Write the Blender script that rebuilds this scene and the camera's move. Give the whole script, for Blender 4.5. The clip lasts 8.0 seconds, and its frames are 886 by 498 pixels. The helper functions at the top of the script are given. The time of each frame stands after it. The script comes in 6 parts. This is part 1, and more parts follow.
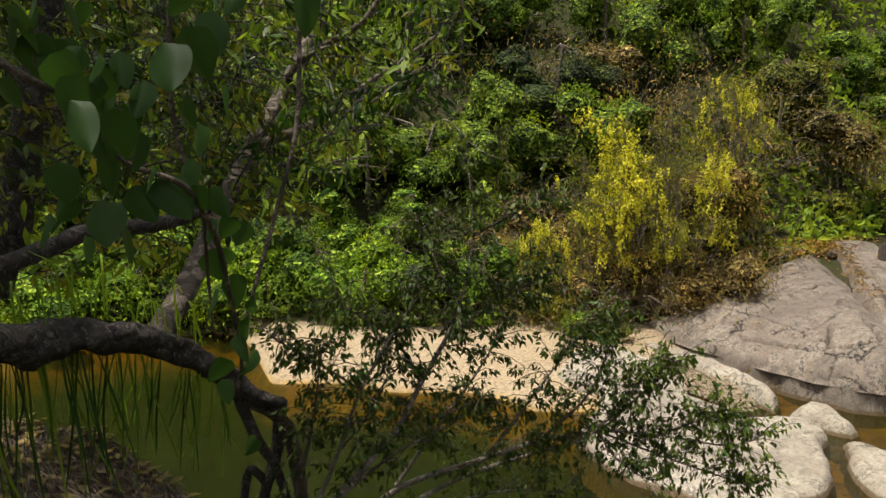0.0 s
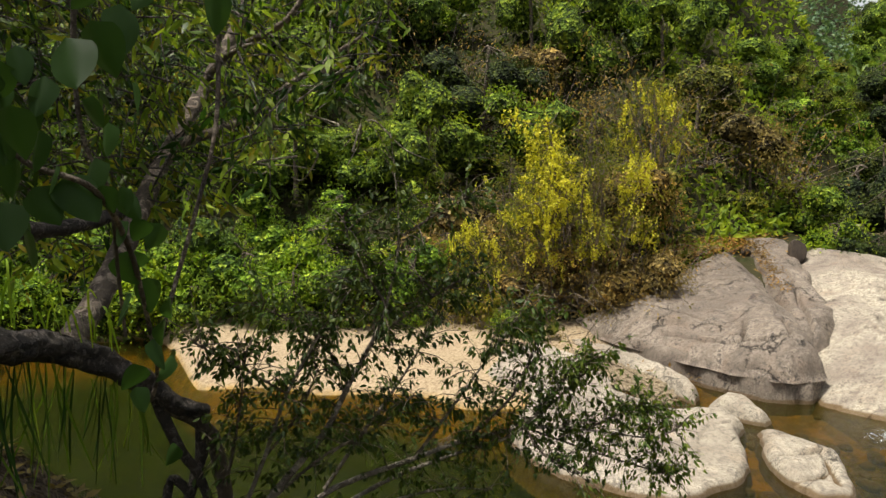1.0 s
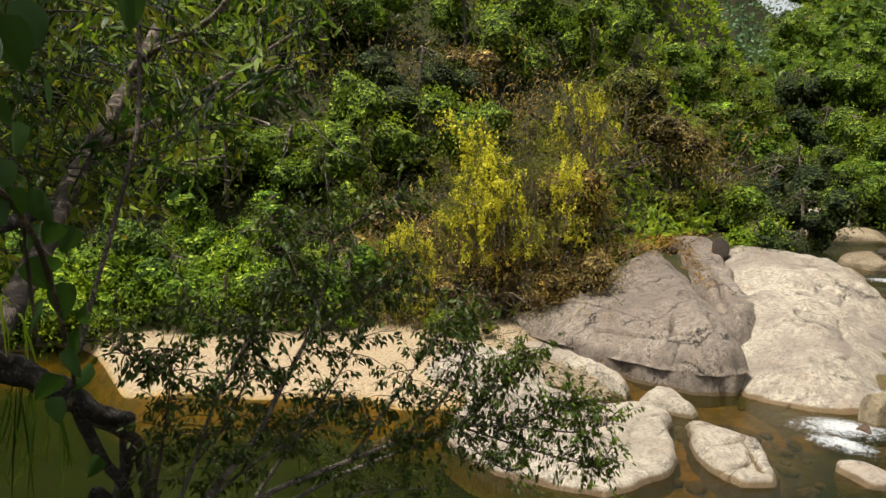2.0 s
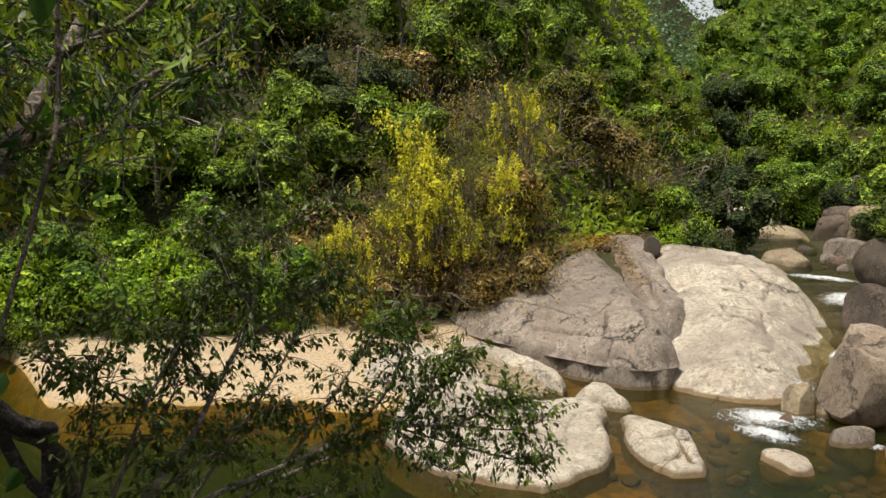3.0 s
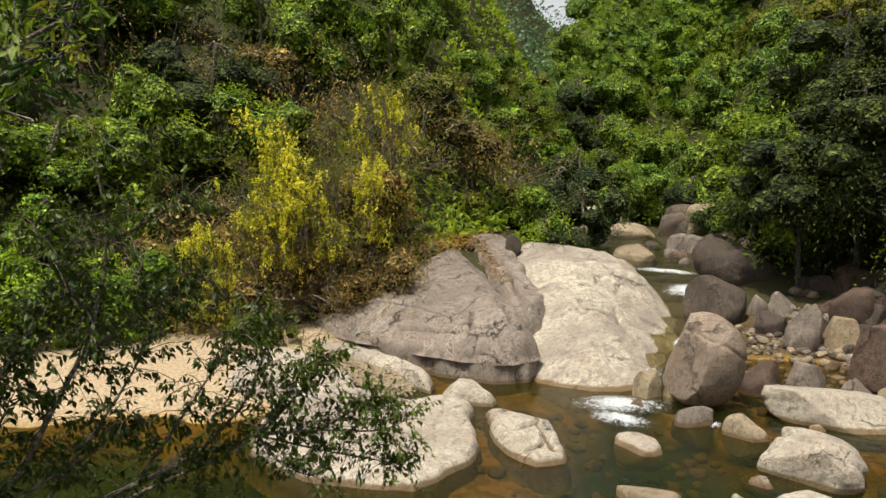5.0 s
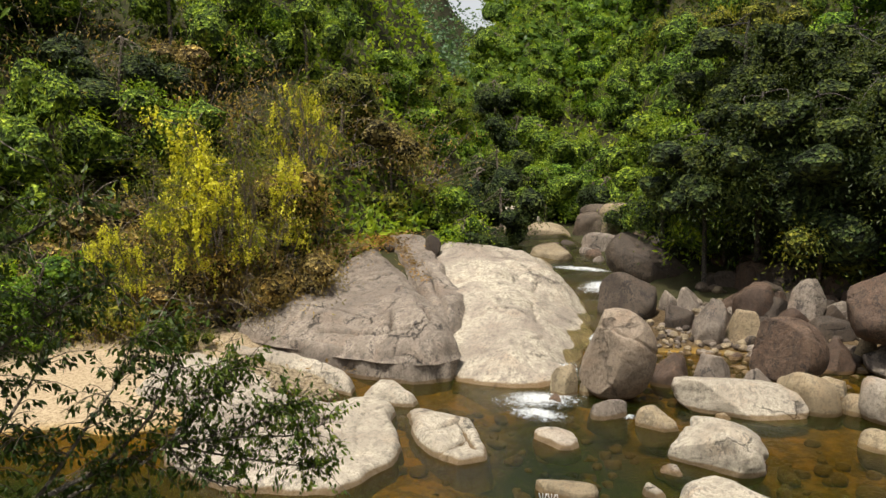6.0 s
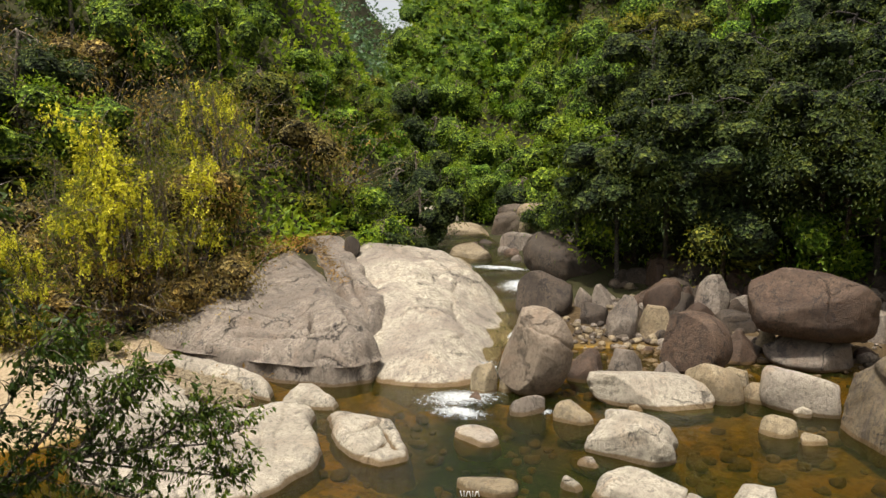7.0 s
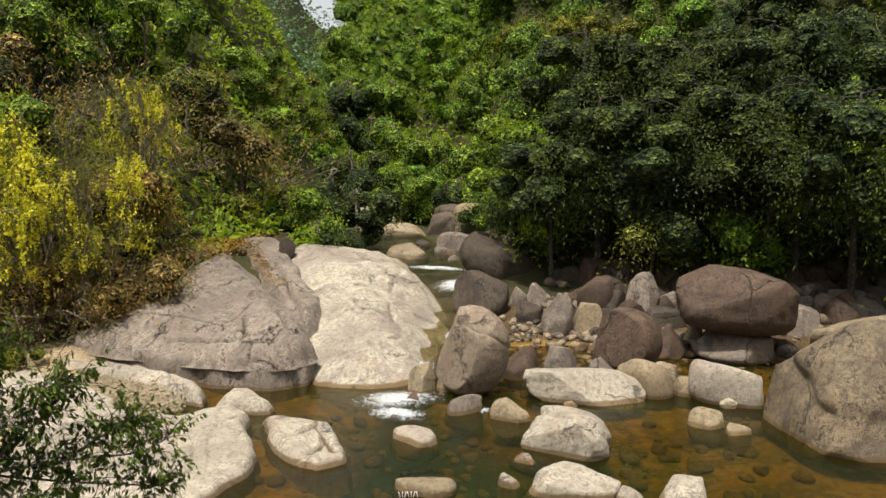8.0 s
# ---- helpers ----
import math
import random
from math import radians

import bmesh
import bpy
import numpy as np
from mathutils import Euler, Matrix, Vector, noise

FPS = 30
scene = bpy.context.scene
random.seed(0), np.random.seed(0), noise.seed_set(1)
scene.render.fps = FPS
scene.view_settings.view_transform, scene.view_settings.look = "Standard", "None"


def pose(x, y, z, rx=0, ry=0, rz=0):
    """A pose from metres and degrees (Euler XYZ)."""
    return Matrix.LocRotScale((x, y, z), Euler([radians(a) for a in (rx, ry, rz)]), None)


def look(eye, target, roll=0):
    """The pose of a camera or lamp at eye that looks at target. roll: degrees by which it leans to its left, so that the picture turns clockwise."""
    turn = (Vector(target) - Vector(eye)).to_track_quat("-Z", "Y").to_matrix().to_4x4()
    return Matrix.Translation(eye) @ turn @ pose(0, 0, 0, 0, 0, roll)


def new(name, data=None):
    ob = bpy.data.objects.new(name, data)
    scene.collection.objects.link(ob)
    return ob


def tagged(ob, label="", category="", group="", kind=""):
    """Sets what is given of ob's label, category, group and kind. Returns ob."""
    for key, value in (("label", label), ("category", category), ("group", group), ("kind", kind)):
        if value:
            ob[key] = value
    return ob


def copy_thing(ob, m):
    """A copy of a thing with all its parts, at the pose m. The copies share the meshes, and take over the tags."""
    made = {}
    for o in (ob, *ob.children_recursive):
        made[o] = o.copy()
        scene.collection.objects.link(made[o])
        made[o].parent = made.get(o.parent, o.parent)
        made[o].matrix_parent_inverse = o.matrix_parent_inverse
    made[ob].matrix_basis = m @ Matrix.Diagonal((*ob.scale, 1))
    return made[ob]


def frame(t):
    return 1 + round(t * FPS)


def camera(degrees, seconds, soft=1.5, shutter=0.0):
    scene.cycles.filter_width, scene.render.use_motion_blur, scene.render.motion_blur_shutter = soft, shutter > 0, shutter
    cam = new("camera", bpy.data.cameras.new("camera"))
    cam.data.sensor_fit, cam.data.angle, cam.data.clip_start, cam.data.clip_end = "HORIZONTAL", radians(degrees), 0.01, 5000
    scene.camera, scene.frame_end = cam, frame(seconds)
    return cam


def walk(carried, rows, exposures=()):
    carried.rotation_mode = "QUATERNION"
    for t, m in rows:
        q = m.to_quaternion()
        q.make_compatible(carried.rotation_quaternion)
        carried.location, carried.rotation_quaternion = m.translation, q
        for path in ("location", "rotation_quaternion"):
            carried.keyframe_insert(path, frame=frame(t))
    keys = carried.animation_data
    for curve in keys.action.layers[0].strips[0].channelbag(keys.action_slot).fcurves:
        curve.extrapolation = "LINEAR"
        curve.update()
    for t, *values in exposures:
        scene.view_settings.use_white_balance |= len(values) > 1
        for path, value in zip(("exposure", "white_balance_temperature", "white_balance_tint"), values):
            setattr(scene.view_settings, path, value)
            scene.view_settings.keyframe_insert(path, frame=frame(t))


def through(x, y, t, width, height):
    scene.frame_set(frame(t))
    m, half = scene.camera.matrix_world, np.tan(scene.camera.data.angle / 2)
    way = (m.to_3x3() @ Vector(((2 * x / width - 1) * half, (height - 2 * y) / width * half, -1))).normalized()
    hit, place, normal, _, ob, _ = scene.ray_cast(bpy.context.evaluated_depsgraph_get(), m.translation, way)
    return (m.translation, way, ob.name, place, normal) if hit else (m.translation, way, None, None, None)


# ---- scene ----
# Camera on a tripod, 5 m over the pool: it pans to the right, the lens 0.17 m in front of the pivot.
cam = camera(62.86, 8.0)
PIVOT = 0.17


def pan(yaw):
    a = radians(yaw)
    return pose(-PIVOT * math.sin(a), PIVOT * (math.cos(a) - 1), 5.0, 90 - 6.03, 0, yaw) @ pose(0, 0, 0, 0, 0, -0.35)


walk(cam, [(t, pan(yaw)) for t, yaw in (
    (0, 0), (0.5, -2.885), (1, -5.532), (1.5, -8.129), (3, -15.477), (3.5, -18.063), (4, -20.734),
    (4.5, -23.292), (6, -32.331), (6.5, -35.792), (7, -38.669), (7.5, -41.258), (8, -43.662))],
    exposures=((0, 0.24), (8, 0.3)))

# ---- sky and sun: bright haze, sun high over the left shoulder ----
SUN_AZ, SUN_EL = 104.0, 73.0     # degrees left of north (+y), and up
world = bpy.data.worlds.new("sky")
scene.world = world
world.use_nodes = True
sky = world.node_tree.nodes.new("ShaderNodeTexSky")
sky.sky_type = 'NISHITA'
sky.sun_disc = False
sky.sun_elevation, sky.sun_rotation = radians(SUN_EL), radians(-SUN_AZ)
sky.dust_density, sky.air_density, sky.ozone_density = 6.0, 1.0, 1.0
back = world.node_tree.nodes["Background"]
back.inputs["Strength"].default_value = 0.115
haze = world.node_tree.nodes.new("ShaderNodeHueSaturation")   # thin white overcast
haze.inputs["Saturation"].default_value = 0.35
world.node_tree.links.new(sky.outputs["Color"], haze.inputs["Color"])
world.node_tree.links.new(haze.outputs["Color"], back.inputs["Color"])
sun = new("sun", bpy.data.lights.new("sun", "SUN"))
sun.data.energy, sun.data.angle, sun.data.color = 4.5, radians(1.5), (1.0, 0.93, 0.82)
a, e = radians(SUN_AZ), radians(SUN_EL)
sun.matrix_world = look((-math.sin(a) * math.cos(e) * 50, math.cos(a) * math.cos(e) * 50, math.sin(e) * 50), (0, 0, 0))

# ---- materials ----
def material(name):
    m = bpy.data.materials.new(name)
    m.use_nodes = True
    nt = m.node_tree
    return m, nt, nt.nodes["Principled BSDF"]


def node(nt, kind, **values):
    n = nt.nodes.new(kind)
    for k, v in values.items():
        n.inputs[k.replace("_", " ")].default_value = v
    return n


def noise_tex(nt, scale, detail=6, rough=0.6, coord=None, distort=0.0):
    n = node(nt, "ShaderNodeTexNoise", Scale=scale, Detail=detail, Roughness=rough, Distortion=distort)
    if coord is not None:
        nt.links.new(coord, n.inputs["Vector"])
    return n.outputs["Fac"]


def ramp(nt, fac, *stops):
    r = nt.nodes.new("ShaderNodeValToRGB")
    els = r.color_ramp.elements
    while len(els) < len(stops):
        els.new(0.5)
    for el, (p, c) in zip(els, stops):
        el.position = p
        el.color = (*c, 1) if len(c) == 3 else c
    nt.links.new(fac, r.inputs["Fac"])
    return r.outputs["Color"]


def blend(nt, fac, a, b, mode="MIX"):
    m = nt.nodes.new("ShaderNodeMix")
    m.data_type, m.blend_type = "RGBA", mode
    for sock, v in ((m.inputs[0], fac), (m.inputs[6], a), (m.inputs[7], b)):
        if isinstance(v, (float, int)):
            sock.default_value = v
        elif isinstance(v, tuple):
            sock.default_value = (*v, 1)
        else:
            nt.links.new(v, sock)
    return m.outputs[2]


def bumped(nt, bsdf, height, strength, distance=0.02):
    b = node(nt, "ShaderNodeBump", Strength=strength, Distance=distance)
    nt.links.new(height, b.inputs["Height"])
    nt.links.new(b.outputs["Normal"], bsdf.inputs["Normal"])


def world_coord(nt):
    return nt.nodes.new("ShaderNodeNewGeometry").outputs["Position"]


BLACK, WHITE = (0, 0, 0), (1, 1, 1)


def granite(name, pale, mid, dark, stain=0.45, algae=0.7, cracks=0.5):
    """Weathered river granite: grey and cream patches, speckled lichen, runs, hairline joints, an ochre band near the water."""
    m, nt, b = material(name)
    p = world_coord(nt)
    info = nt.nodes.new("ShaderNodeObjectInfo")
    shift = nt.nodes.new("ShaderNodeVectorMath")
    shift.operation = 'MULTIPLY_ADD'
    nt.links.new(info.outputs["Random"], shift.inputs[0])
    shift.inputs[1].default_value = (37, 23, 0)
    nt.links.new(p, shift.inputs[2])
    q = shift.outputs[0]
    big = noise_tex(nt, 0.42, 5, 0.6, q, 0.7)
    mid_n = noise_tex(nt, 1.9, 9, 0.7, q, 0.9)
    fine = noise_tex(nt, 11.0, 8, 0.72, q)
    crystal = noise_tex(nt, 60.0, 4, 0.7, p)
    col = ramp(nt, big, (0.38, mid), (0.47, tuple(0.55 * x + 0.45 * y for x, y in zip(pale, mid))), (0.56, pale), (0.72, tuple(min(1, 1.12 * v) for v in pale)))
    warm = noise_tex(nt, 0.8, 5, 0.6, q, 1.1)
    col = blend(nt, ramp(nt, warm, (0.52, BLACK), (0.68, (0.55, 0.55, 0.55))), col, tuple(v * k for v, k in zip(mid, (1.25, 0.98, 0.78))))
    col = blend(nt, ramp(nt, mid_n, (0.44, (0.75, 0.75, 0.75)), (0.56, BLACK)), col, mid)
    # lichen in blotches whose rims break up into specks
    speck = blend(nt, 0.42, mid_n, noise_tex(nt, 19.0, 6, 0.75, q))
    col = blend(nt, ramp(nt, speck, (0.53, BLACK), (0.58, (min(1, stain * 1.7),) * 3)), col, dark)
    streak = nt.nodes.new("ShaderNodeMapping")
    streak.inputs["Scale"].default_value = (2.6, 2.6, 0.35)
    nt.links.new(q, streak.inputs["Vector"])
    run = noise_tex(nt, 1.5, 7, 0.72, streak.outputs[0], 0.5)
    col = blend(nt, ramp(nt, run, (0.52, BLACK), (0.63, (min(1, stain * 1.3),) * 3)), col, tuple(0.4 * x + 0.6 * y for x, y in zip(mid, dark)))
    col = blend(nt, ramp(nt, fine, (0.38, (0.85, 0.85, 0.85)), (0.5, BLACK)), col, tuple(0.6 * v for v in mid))
    col = blend(nt, ramp(nt, crystal, (0.36, (0.6, 0.6, 0.6)), (0.46, BLACK)), col, dark)
    # hairline joints
    warp = nt.nodes.new("ShaderNodeVectorMath")
    warp.operation = 'MULTIPLY_ADD'
    wn = node(nt, "ShaderNodeTexNoise", Scale=0.9, Detail=6.0, Roughness=0.65)
    nt.links.new(q, wn.inputs["Vector"])
    nt.links.new(wn.outputs["Color"], warp.inputs[0])
    warp.inputs[1].default_value = (1.5, 1.5, 1.5)
    nt.links.new(q, warp.inputs[2])
    vor = node(nt, "ShaderNodeTexVoronoi", Scale=0.42)
    vor.feature = 'DISTANCE_TO_EDGE'
    nt.links.new(warp.outputs[0], vor.inputs["Vector"])
    gap = noise_tex(nt, 0.7, 3, 0.5, q)
    line = blend(nt, 1.0, ramp(nt, vor.outputs["Distance"], (0.0, WHITE), (0.012, BLACK)), ramp(nt, gap, (0.46, BLACK), (0.54, WHITE)), "MULTIPLY")
    col = blend(nt, blend(nt, 1.0, line, (cracks,) * 3, "MULTIPLY"), col, tuple(0.6 * v for v in dark))
    sep = nt.nodes.new("ShaderNodeSeparateXYZ")
    nt.links.new(p, sep.inputs[0])
    wob = node(nt, "ShaderNodeMath")
    wob.operation = 'MULTIPLY_ADD'
    nt.links.new(noise_tex(nt, 1.7, 4, 0.6, p), wob.inputs[0])
    wob.inputs[1].default_value = -0.13
    nt.links.new(sep.outputs["Z"], wob.inputs[2])
    col = blend(nt, ramp(nt, wob.outputs[0], (0.0, (algae, algae, algae)), (0.035, BLACK)), col, (0.12, 0.066, 0.014))
    nt.links.new(col, b.inputs["Base Color"])
    b.inputs["Roughness"].default_value = 0.66
    b.inputs["Specular IOR Level"].default_value = 0.4
    h = blend(nt, 0.25, blend(nt, 0.45, mid_n, fine), noise_tex(nt, 34.0, 4, 0.7, q))
    h = blend(nt, 1.0, h, blend(nt, 0.5, BLACK, line), "SUBTRACT")
    bumped(nt, b, h, 1.0, 0.11)
    return m


ROCK = granite("granite_pale", (0.57, 0.505, 0.39), (0.34, 0.295, 0.228), (0.10, 0.09, 0.08), 0.42, 0.8)
ROCK_GREY = granite("granite_grey", (0.36, 0.30, 0.235), (0.185, 0.15, 0.118), (0.045, 0.039, 0.036), 0.52, 0.7, 0.9)
ROCK_TAN = granite("granite_tan", (0.41, 0.33, 0.205), (0.245, 0.19, 0.115), (0.10, 0.08, 0.06), 0.4)
# red, dark and brown: wet stone, with the far bank's shade put in
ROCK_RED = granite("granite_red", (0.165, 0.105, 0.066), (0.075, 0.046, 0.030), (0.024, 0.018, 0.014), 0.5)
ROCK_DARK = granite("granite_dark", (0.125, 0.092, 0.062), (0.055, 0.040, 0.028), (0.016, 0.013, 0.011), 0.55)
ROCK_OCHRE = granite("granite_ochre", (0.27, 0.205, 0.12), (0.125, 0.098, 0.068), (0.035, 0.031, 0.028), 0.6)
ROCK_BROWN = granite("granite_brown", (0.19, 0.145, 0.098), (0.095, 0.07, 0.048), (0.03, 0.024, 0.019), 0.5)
ROCK_WARM = granite("granite_warm", (0.33, 0.262, 0.19), (0.215, 0.165, 0.118), (0.085, 0.065, 0.05), 0.3, 0.7, 0.4)
ROCK_SCOURED = granite("granite_scoured", (0.60, 0.54, 0.41), (0.29, 0.245, 0.196), (0.13, 0.105, 0.085), 0.42, 0.85, 0.9)
ROCK_CREAM = granite("granite_cream", (0.54, 0.48, 0.365), (0.36, 0.31, 0.25), (0.15, 0.12, 0.095), 0.32, 0.8, 0.6)


def leaf_material(name, a, b_col, c, gloss=0.2, through=0.42, varied=True):
    """Leaves: three tones leaf by leaf, light comes through."""
    m, nt, b = material(name)
    geo = nt.nodes.new("ShaderNodeNewGeometry")
    info = nt.nodes.new("ShaderNodeObjectInfo")
    col = ramp(nt, geo.outputs["Random Per Island"], (0.0, a), (0.55, b_col), (1.0, c))
    tone = ramp(nt, info.outputs["Random"], (0.0, (0.66, 0.76, 0.62)), (0.5, (0.98, 1.02, 0.8)), (1.0, (1.05, 1.02, 0.6)))
    if varied:
        col = blend(nt, 1.0, col, tone, "MULTIPLY")
        p = geo.outputs["Position"]
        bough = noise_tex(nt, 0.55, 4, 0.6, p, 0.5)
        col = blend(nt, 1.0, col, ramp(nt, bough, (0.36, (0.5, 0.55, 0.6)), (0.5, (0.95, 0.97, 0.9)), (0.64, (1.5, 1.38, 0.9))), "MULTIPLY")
    nt.links.new(col, b.inputs["Base Color"])
    b.inputs["Roughness"].default_value = 0.5
    b.inputs["Specular IOR Level"].default_value = gloss
    tr = nt.nodes.new("ShaderNodeBsdfTranslucent")
    nt.links.new(blend(nt, 1.0, col, (1.25, 1.25, 0.65), "MULTIPLY"), tr.inputs["Color"])
    mix = nt.nodes.new("ShaderNodeMixShader")
    mix.inputs[0].default_value = through
    nt.links.new(b.outputs[0], mix.inputs[1])
    nt.links.new(tr.outputs[0], mix.inputs[2])
    nt.links.new(mix.outputs[0], nt.nodes["Material Output"].inputs["Surface"])
    return m


LEAF_GREEN = leaf_material("leaf_green", (0.108, 0.177, 0.026), (0.186, 0.277, 0.037), (0.315, 0.378, 0.062))
LEAF_BRIGHT = leaf_material("leaf_bright", (0.139, 0.239, 0.022), (0.223, 0.339, 0.032), (0.354, 0.439, 0.062))
# deep green, also taken where a slope's shade is put into leaf colour
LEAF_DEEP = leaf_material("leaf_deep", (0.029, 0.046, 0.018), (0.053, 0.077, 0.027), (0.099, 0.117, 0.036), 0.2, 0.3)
LEAF_OLIVE = leaf_material("leaf_olive", (0.125, 0.144, 0.025), (0.206, 0.219, 0.037), (0.275, 0.225, 0.050))
LEAF_DRY = leaf_material("leaf_dry", (0.172, 0.122, 0.056), (0.289, 0.195, 0.086), (0.406, 0.296, 0.133), 0.2, 0.25)
LEAF_YELLOW = leaf_material("blossom_yellow", (0.46, 0.46, 0.03), (0.72, 0.68, 0.06), (0.85, 0.80, 0.13), 0.2, 0.42, False)
# valley haze is put into the bluish leaf colours of these two
LEAF_UPPER_HAZE = leaf_material("leaf_upper_haze", (0.08, 0.14, 0.05), (0.125, 0.20, 0.07), (0.19, 0.26, 0.09))
LEAF_HAZE = leaf_material("leaf_far_haze", (0.10, 0.17, 0.13), (0.13, 0.21, 0.16), (0.17, 0.25, 0.18), 0.2, 0.2)
LEAF_SHRUB = leaf_material("leaf_shrub", (0.034, 0.066, 0.013), (0.063, 0.110, 0.020), (0.138, 0.176, 0.033), 0.4, 0.3)
LEAF_CLIMBER = leaf_material("leaf_climber", (0.017, 0.042, 0.011), (0.035, 0.081, 0.017), (0.063, 0.126, 0.026), 0.22, 0.4, False)
LEAF_VINE = leaf_material("leaf_vine", (0.016, 0.042, 0.010), (0.03, 0.075, 0.016), (0.065, 0.135, 0.03), 0.2, 0.35)


def mass_material(name, dark, mid, light):
    """The close inner foliage of a crown: small leaves in countless tones, strongly uneven."""
    m, nt, b = material(name)
    p = world_coord(nt)
    info = nt.nodes.new("ShaderNodeObjectInfo")
    cell = node(nt, "ShaderNodeTexVoronoi", Scale=8.5)
    warp = nt.nodes.new("ShaderNodeVectorMath")
    warp.operation = 'MULTIPLY_ADD'
    wn = node(nt, "ShaderNodeTexNoise", Scale=5.0, Detail=3.0)
    nt.links.new(p, wn.inputs["Vector"])
    nt.links.new(wn.outputs["Color"], warp.inputs[0])
    warp.inputs[1].default_value = (0.16, 0.16, 0.16)
    nt.links.new(p, warp.inputs[2])
    nt.links.new(warp.outputs[0], cell.inputs["Vector"])
    tone = nt.nodes.new("ShaderNodeSeparateColor")
    nt.links.new(cell.outputs["Color"], tone.inputs[0])
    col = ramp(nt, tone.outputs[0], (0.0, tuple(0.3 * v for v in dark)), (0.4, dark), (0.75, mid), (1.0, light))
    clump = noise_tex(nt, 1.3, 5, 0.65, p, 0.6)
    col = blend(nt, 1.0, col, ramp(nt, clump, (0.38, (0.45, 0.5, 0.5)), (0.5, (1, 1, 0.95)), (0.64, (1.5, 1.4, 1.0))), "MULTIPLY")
    col = blend(nt, 1.0, col, ramp(nt, info.outputs["Random"], (0.0, (0.66, 0.76, 0.62)), (0.5, (0.98, 1.02, 0.8)), (1.0, (1.05, 1.02, 0.6))), "MULTIPLY")
    nt.links.new(col, b.inputs["Base Color"])
    b.inputs["Roughness"].default_value = 0.8
    b.inputs["Specular IOR Level"].default_value = 0.15
    bumped(nt, b, blend(nt, 0.5, cell.outputs["Distance"], noise_tex(nt, 3.0, 6, 0.7, p)), 1.0, 0.5)
    return m


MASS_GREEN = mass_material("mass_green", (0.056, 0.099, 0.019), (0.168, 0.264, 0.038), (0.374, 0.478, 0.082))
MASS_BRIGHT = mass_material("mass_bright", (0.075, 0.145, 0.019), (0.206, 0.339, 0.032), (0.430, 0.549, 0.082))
# inner foliage for the same deep green, slope shade put in likewise
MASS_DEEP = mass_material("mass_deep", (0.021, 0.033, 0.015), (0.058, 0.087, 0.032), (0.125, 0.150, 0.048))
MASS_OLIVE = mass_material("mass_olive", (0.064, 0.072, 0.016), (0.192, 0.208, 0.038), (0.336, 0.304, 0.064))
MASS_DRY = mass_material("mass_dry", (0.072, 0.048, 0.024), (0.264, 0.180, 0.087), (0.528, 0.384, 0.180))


def bark_material(name, pale, dark, scale=7.0):
    m, nt, b = material(name)
    p = world_coord(nt)
    n1 = noise_tex(nt, scale, 8, 0.7, p, 0.6)
    n2 = noise_tex(nt, scale * 6, 5, 0.7, p)
    lich = noise_tex(nt, scale * 1.6, 6, 0.75, p, 1.0)
    col = ramp(nt, n1, (0.35, dark), (0.62, pale))
    col = blend(nt, ramp(nt, lich, (0.53, BLACK), (0.60, (0.85, 0.85, 0.85))), col, tuple(min(1, 2.2 * v + 0.05) for v in pale))
    nt.links.new(col, b.inputs["Base Color"])
    b.inputs["Roughness"].default_value = 0.9
    bumped(nt, b, blend(nt, 0.5, n1, n2), 1.0, 0.09)
    return m


BARK = bark_material("bark", (0.16, 0.125, 0.09), (0.045, 0.036, 0.028))
BARK_DARK = bark_material("bark_dark", (0.085, 0.07, 0.056), (0.012, 0.010, 0.009), 18.0)
BARK_PALE = bark_material("bark_pale", (0.36, 0.31, 0.25), (0.16, 0.13, 0.10), 12.0)


